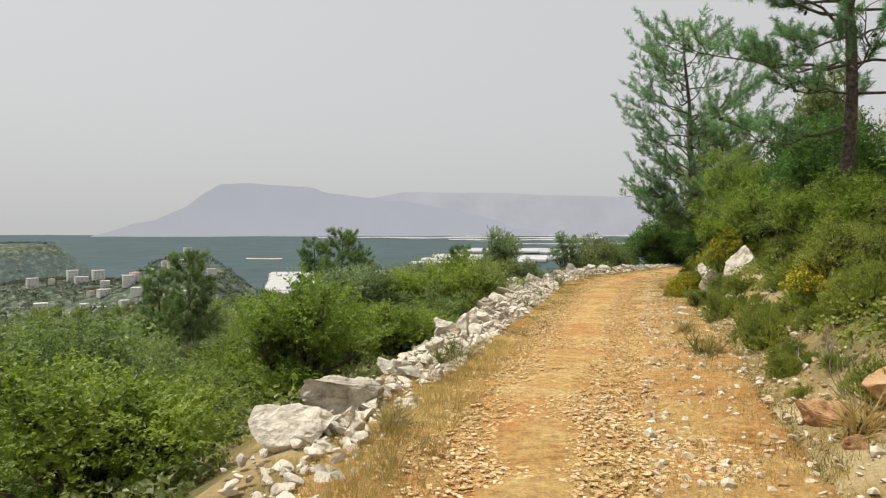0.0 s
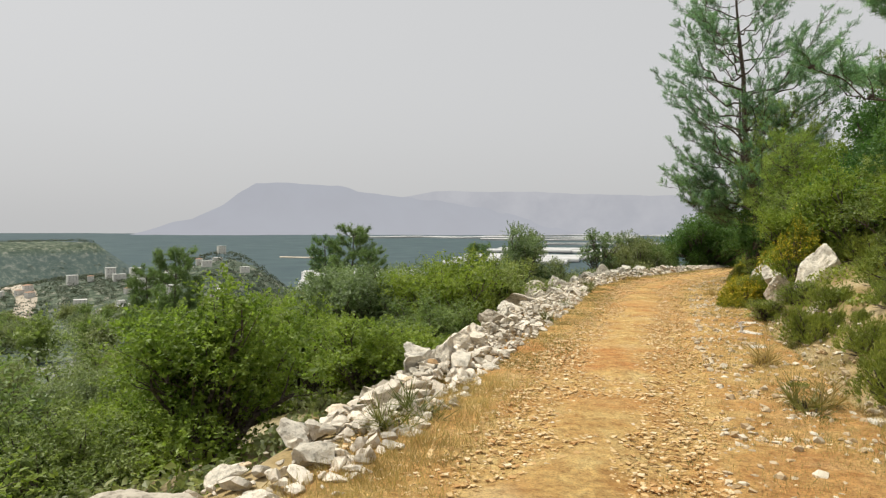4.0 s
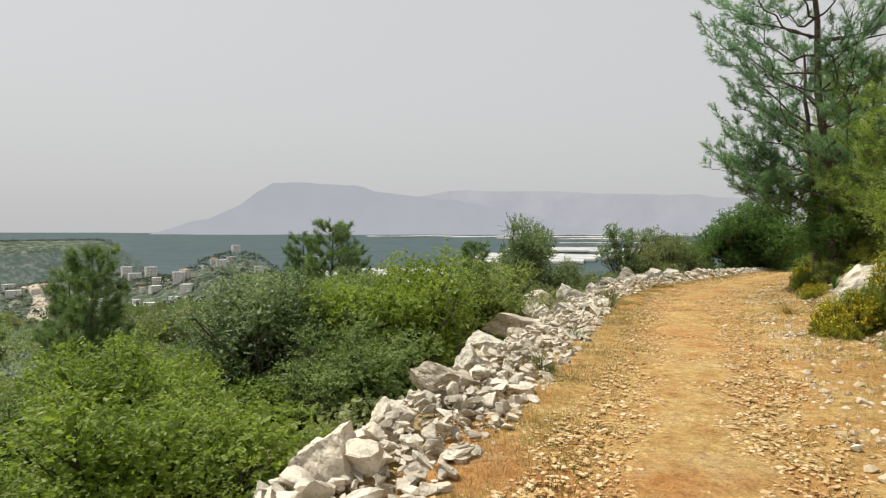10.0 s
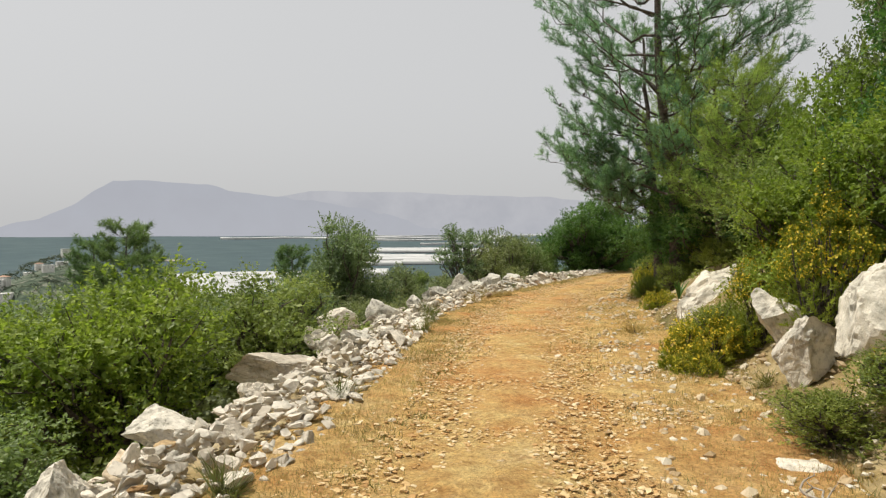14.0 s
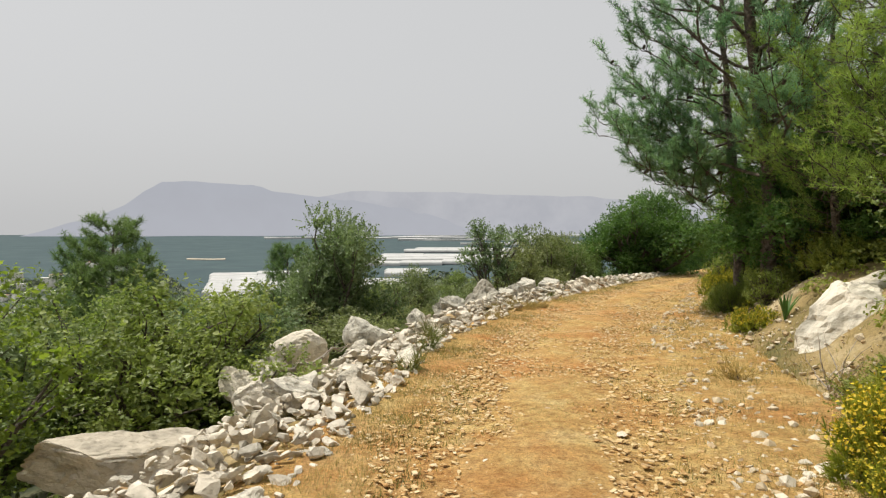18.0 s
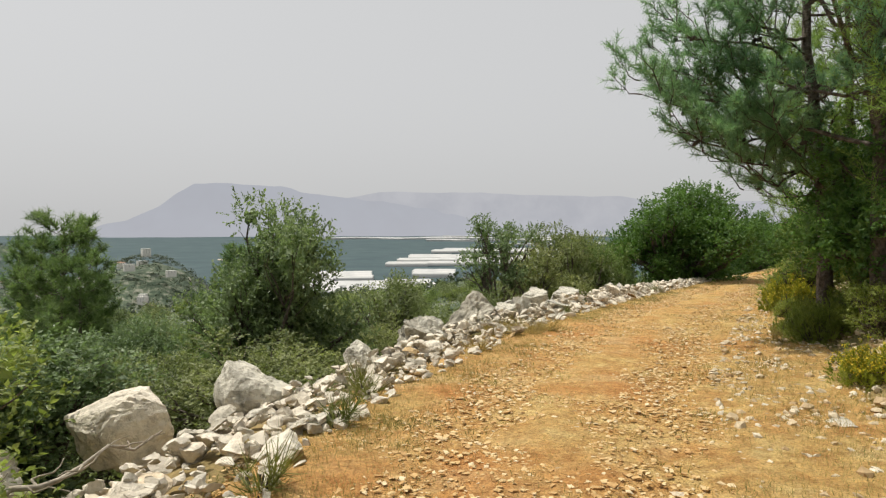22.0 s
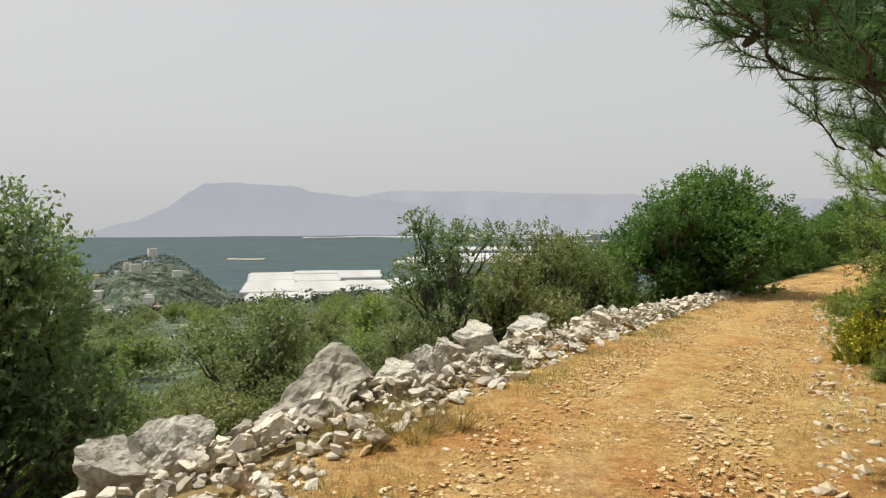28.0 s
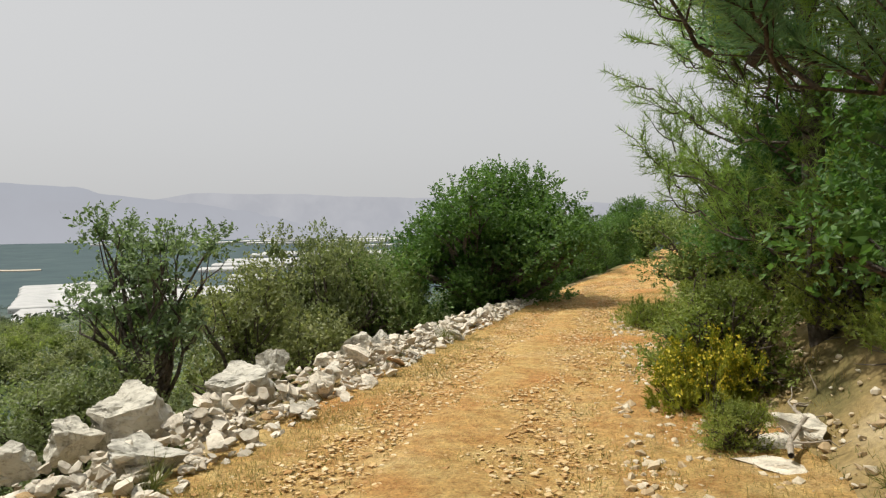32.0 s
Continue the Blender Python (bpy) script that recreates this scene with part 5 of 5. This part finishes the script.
# pale dead branches lying on the verge
for x, y, turn, size in ((5.35, 14.6, 70, 0.5), (12.35, 30.2, 35, 0.75), (3.0, 22.2, 60, 0.6)):
    r2 = np.random.default_rng(int(100 * y))
    branch = tagged(new("dead_branch"), "pale dry fallen branch with bare twigs on the stones", "branch")
    branch.matrix_basis = pose(x, y, float(land_z(x, y)) + (0.3 if x < 4 else 0.05), 0, 0, turn)
    path = bend((-size, 0, 0), (size, 0, 0.06), r2, 9, 0.35, 0.05)
    v, f = tube(path, np.linspace(0.022, 0.006, 9), 7)
    link_mesh("stem", v, f, DEADWOOD, branch, True)
    for k in range(8):
        o = path[1 + k % 7]
        v, f = tube(bend(o, o + unit(r2.normal(0, 1, 3) * [1, 1, 0.25] + [0.8, 0, 0.12]) * size * r2.uniform(0.3, 0.7), r2, 6, 0.4), np.linspace(0.009, 0.002, 6), 5)
        link_mesh("twig", v, f, DEADWOOD, branch, True)

# a squill with broad blades at the foot of the outcrop
squill = put(tagged(new("squill"), "squill plant with long upright green blades on the bank", "plant"), 9.5, 24.1, sink=0.03)
r2 = np.random.default_rng(5)
for k in range(11):
    a = 2 * math.pi * k / 11
    lean = r2.uniform(0.15, 0.5)
    t4 = np.linspace(0, 1, 6)
    mid = np.stack([np.cos(a) * lean * 0.5 * t4 ** 1.6, np.sin(a) * lean * 0.5 * t4 ** 1.6, 0.42 * t4], 1)
    wide = 0.026 * np.sin(np.pi * (0.15 + 0.84 * t4))[:, None] * [[-math.sin(a), math.cos(a), 0]]
    v = np.concatenate([mid - wide, mid + [[0, 0, -0.006]], mid + wide])
    link_mesh("blade", v, grid_faces(6, 3), CAROB, squill, True)

# dry brown weeds at the foot of the great boulder
for k in range(16):
    a, q = 2.4 * k, 0.16 * math.sqrt(k)
    plant(tufts[0], 6.45 + q * math.cos(a), 28.9 + q * math.sin(a), 0.75 + 0.05 * (k % 7), 50 * k, 0.02)

# ---- the valley ----
WHITE = plain_paint("white_sheeting", (0.38, 0.38, 0.37), (0.52, 0.51, 0.49), 0.02, 0.5)
PLASTER = plain_paint("house_plaster", (0.56, 0.54, 0.5), (0.72, 0.7, 0.66), 0.3)
TILE = plain_paint("roof_tile", (0.3, 0.17, 0.11), (0.4, 0.25, 0.17), 0.6)
GLASS = plain_paint("dark_glass", (0.05, 0.06, 0.07), (0.08, 0.09, 0.1), 0.5, 0.2)
DUST = plain_paint("dusty_earth", (0.4, 0.34, 0.26), (0.5, 0.44, 0.35), 0.05)


def greenhouse(spans, width, length):
    """Joined arched tunnels of white sheeting."""
    root = tagged(new("greenhouse"), "long white plastic-covered greenhouse tunnels on the plain", "greenhouse", "greenhouses on the plain")
    for s in range(spans):
        x0 = (s - spans / 2) * width
        ang = np.linspace(0, np.pi, 7)
        prof = np.stack([x0 + width / 2 - width / 2 * np.cos(ang), 2.6 + 1.9 * np.sin(ang)], 1)
        prof = np.concatenate([[[x0, -1.5]], prof, [[x0 + width, -1.5]]])
        v = np.concatenate([np.stack([prof[:, 0], np.full(9, e * length / 2), prof[:, 1]], 1) for e in (-1, 1)])
        f = np.array([[k, k + 1, k + 10, k + 9] for k in range(8)])
        link_mesh("tunnel", v, f, WHITE, root, True)
        for e in (-1, 1):
            bm = bmesh.new()
            bm.faces.new([bm.verts.new((px, e * (length / 2 - 0.02), pz)) for px, pz in prof])
            part("end_wall", bm, WHITE, root, smooth_shade=False)
    return root


gh = greenhouse(4, 14.0, 70)
spots = []
for r, lo, hi in [(620 + 48 * k, -11.5 - 0.3 * k, -4 + 0.8 * k) for k in range(4)] + [(880 + 50 * k, -13.2, 0.5 + 0.4 * k) for k in range(7)] + [(1500, -1, 8), (1580, 0, 8), (1660, 1, 10), (1750, 1, 12), (2050, 3, 14), (2150, 4, 14)]:
    step = math.degrees(70 / r) * max(1.0, r / 1100)
    b = lo
    while b < hi:
        if rng.random() < 0.9:
            spots.append((r + rng.uniform(-15, 15), b))
        b += step
for r, b in spots:
    x, y = r * math.sin(radians(b)), r * math.cos(radians(b))
    ob = copy_thing(gh, Matrix.Identity(4))
    k = max(1.0, r / 1100)
    ob.matrix_basis = pose(x, y, float(land_z(x, y)) + 2, 0, 0, 90 - 4 - b) @ Matrix.Diagonal((k, k, 1.4, 1))
drop_model(gh)


def strip(name, r0, r1, b0, b1, mat, label, lift, n=24):
    """A long low stretch of sheeted fields far out on the plain."""
    b = np.radians(np.linspace(b0, b1, n))
    w = 1 + 0.012 * np.sin(9 * b * 6)
    rows = []
    for r, h in ((r0, -2), (r0, lift), (r1, lift), (r1, -2)):
        x, y = r * w * np.sin(b), r * w * np.cos(b)
        rows.append(np.stack([x, y, land_z(x, y) + h], 1))
    return tagged(link_mesh(name, np.concatenate(rows), grid_faces(n, 4), mat), label, "greenhouse", "greenhouses on the plain")


for r0, r1, b0, b1 in ((3300, 3480, 0.5, 13), (3700, 4000, -11, 14), (2700, 2790, 6, 20), (4250, 4400, 2, 30)):
    strip("greenhouse", r0, r1, b0, b1, WHITE, "far bright strip of white greenhouse roofs", 7)
strip("field_strip", 1700, 1740, -17, -14, DUST, "pale bare field on the plain", 1)
# the pale track that winds down the slope below
q = np.linspace(0, 1, 40)
px, py = -402 + 110 * q + 8 * np.sin(5 * q), 540 - 122 * q
ang = np.full(40, radians(-42))
nx, ny = np.cos(ang), -np.sin(ang)
rows = [np.stack([px + e * nx, py + e * ny, land_z(px + e * nx, py + e * ny) + 0.9 + h], 1) for e, h in ((-8, -2.4), (-6.5, 0), (0, 0.05), (6.5, 0), (8, -2.4))]
tagged(link_mesh("dirt_track", np.concatenate(rows), grid_faces(40, 5), DUST, None, True), "pale dirt track winding down the valley side", "track")


def house(w, d, storeys, roof):
    root = tagged(new("house"), "white plastered village house across the valley", "house", "houses of the village")
    h = 3.0 * storeys
    bm = bmesh.new()
    bmesh.ops.create_cube(bm, size=1, matrix=Matrix.Translation((0, 0, h / 2 - 4)) @ Matrix.Diagonal((w, d, h + 8, 1)))
    part("wall", bm, PLASTER, root, smooth_shade=False)
    bm = bmesh.new()
    if roof:
        bmesh.ops.create_cone(bm, cap_ends=True, segments=4, radius1=0.78 * w, radius2=0.1, depth=2.0, matrix=Matrix.Translation((0, 0, h + 1)) @ Matrix.Diagonal((1, d / w, 1, 1)) @ pose(0, 0, 0, 0, 0, 45))
        part("roof", bm, TILE, root, smooth_shade=False)
    else:
        bmesh.ops.create_cube(bm, size=1, matrix=Matrix.Translation((0, 0, h + 0.2)) @ Matrix.Diagonal((w + 0.6, d + 0.6, 0.4, 1)))
        part("roof", bm, PLASTER, root, smooth_shade=False)
    for s in range(storeys):
        for k in range(3):
            bm = bmesh.new()
            bmesh.ops.create_cube(bm, size=1, matrix=Matrix.Translation(((k - 1) * w / 3.2, -d / 2, 3 * s + 1.6)) @ Matrix.Diagonal((w / 15, 0.2, 0.95, 1)))
            part("window", bm, GLASS, root, smooth_shade=False)
    return root


homes = [house(13, 10, 3, False), house(11, 9, 2, True), house(16, 9, 2, False)]
for k in range(44):
    if k < 29:
        x, y = -200 + rng.uniform(-85, 65), 480 + rng.uniform(-60, 40)
    else:
        x, y = -320 + rng.uniform(-110, 100), 500 + rng.uniform(-50, 50)
    ob = copy_thing(homes[k % 3], Matrix.Identity(4))
    size = rng.uniform(0.38, 0.68)
    ob.matrix_basis = pose(x, y, float(land_z(x, y)) + 2.2, 0, 0, -math.degrees(math.atan2(x, y)) + rng.uniform(-35, 35)) @ Matrix.Diagonal((size, size, size * 0.8, 1))
# taller white blocks beside the village
for x, y, size, tall in ((-262, 588, 0.7, 2.0), (-236, 590, 0.8, 1.0), (-300, 560, 0.7, 1.2), (-318, 552, 0.6, 1.4)):
    ob = copy_thing(homes[0], Matrix.Identity(4))
    ob.matrix_basis = pose(x, y, float(land_z(x, y)) + 1, 0, 0, -math.degrees(math.atan2(x, y)) + 12) @ Matrix.Diagonal((size, size, size * tall, 1))
    tagged(ob, "tall white plastered block on the valley floor")
for m in homes:
    drop_model(m)

# mountains beyond the plain, their haze put into the glowing colour
def ridge(name, bearings, rises, r, mat, seed, label):
    n = 160
    b = np.linspace(bearings[0], bearings[-1], n)
    e = np.interp(b, bearings, rises)
    rr = np.random.default_rng(seed)
    e = e + 0.05 * np.interp(b, np.linspace(b[0], b[-1], 50), rr.normal(0, 1, 50)) * np.minimum(1, e.clip(0))
    rows = []
    for s, back in ((-0.02, 0), (0.35, 60), (0.7, 130), (1.0, 220), (0.6, 300)):
        q = r + back * (1 + 0.3 * np.sin(b * 1.7 + s * 4))
        elev = np.radians(-0.6 + (e + 0.6) * s)
        rows.append(np.stack([q * np.sin(np.radians(b)), q * np.cos(np.radians(b)), 1.5 + q * np.tan(elev)], 1))
    return tagged(link_mesh(name, np.concatenate(rows), grid_faces(n, 5), mat, None, True), label, "mountain", kind="structure")


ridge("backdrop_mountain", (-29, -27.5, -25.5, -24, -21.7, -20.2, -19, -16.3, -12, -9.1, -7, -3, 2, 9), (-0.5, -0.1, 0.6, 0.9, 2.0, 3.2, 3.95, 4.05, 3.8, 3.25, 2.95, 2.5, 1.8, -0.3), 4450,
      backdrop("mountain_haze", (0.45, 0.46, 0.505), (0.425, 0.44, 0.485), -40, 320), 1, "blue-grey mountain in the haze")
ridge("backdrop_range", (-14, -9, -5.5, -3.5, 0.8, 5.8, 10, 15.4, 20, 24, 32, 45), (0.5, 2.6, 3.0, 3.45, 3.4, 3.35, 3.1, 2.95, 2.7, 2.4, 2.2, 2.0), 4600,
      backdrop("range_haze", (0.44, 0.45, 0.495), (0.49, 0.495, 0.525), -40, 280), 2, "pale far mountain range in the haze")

for model in [open_olive, tall_broom] + junipers + oaks + kermes + fresh + olives + carobs + smalls + heaths + brooms + tufts:
    drop_model(model)
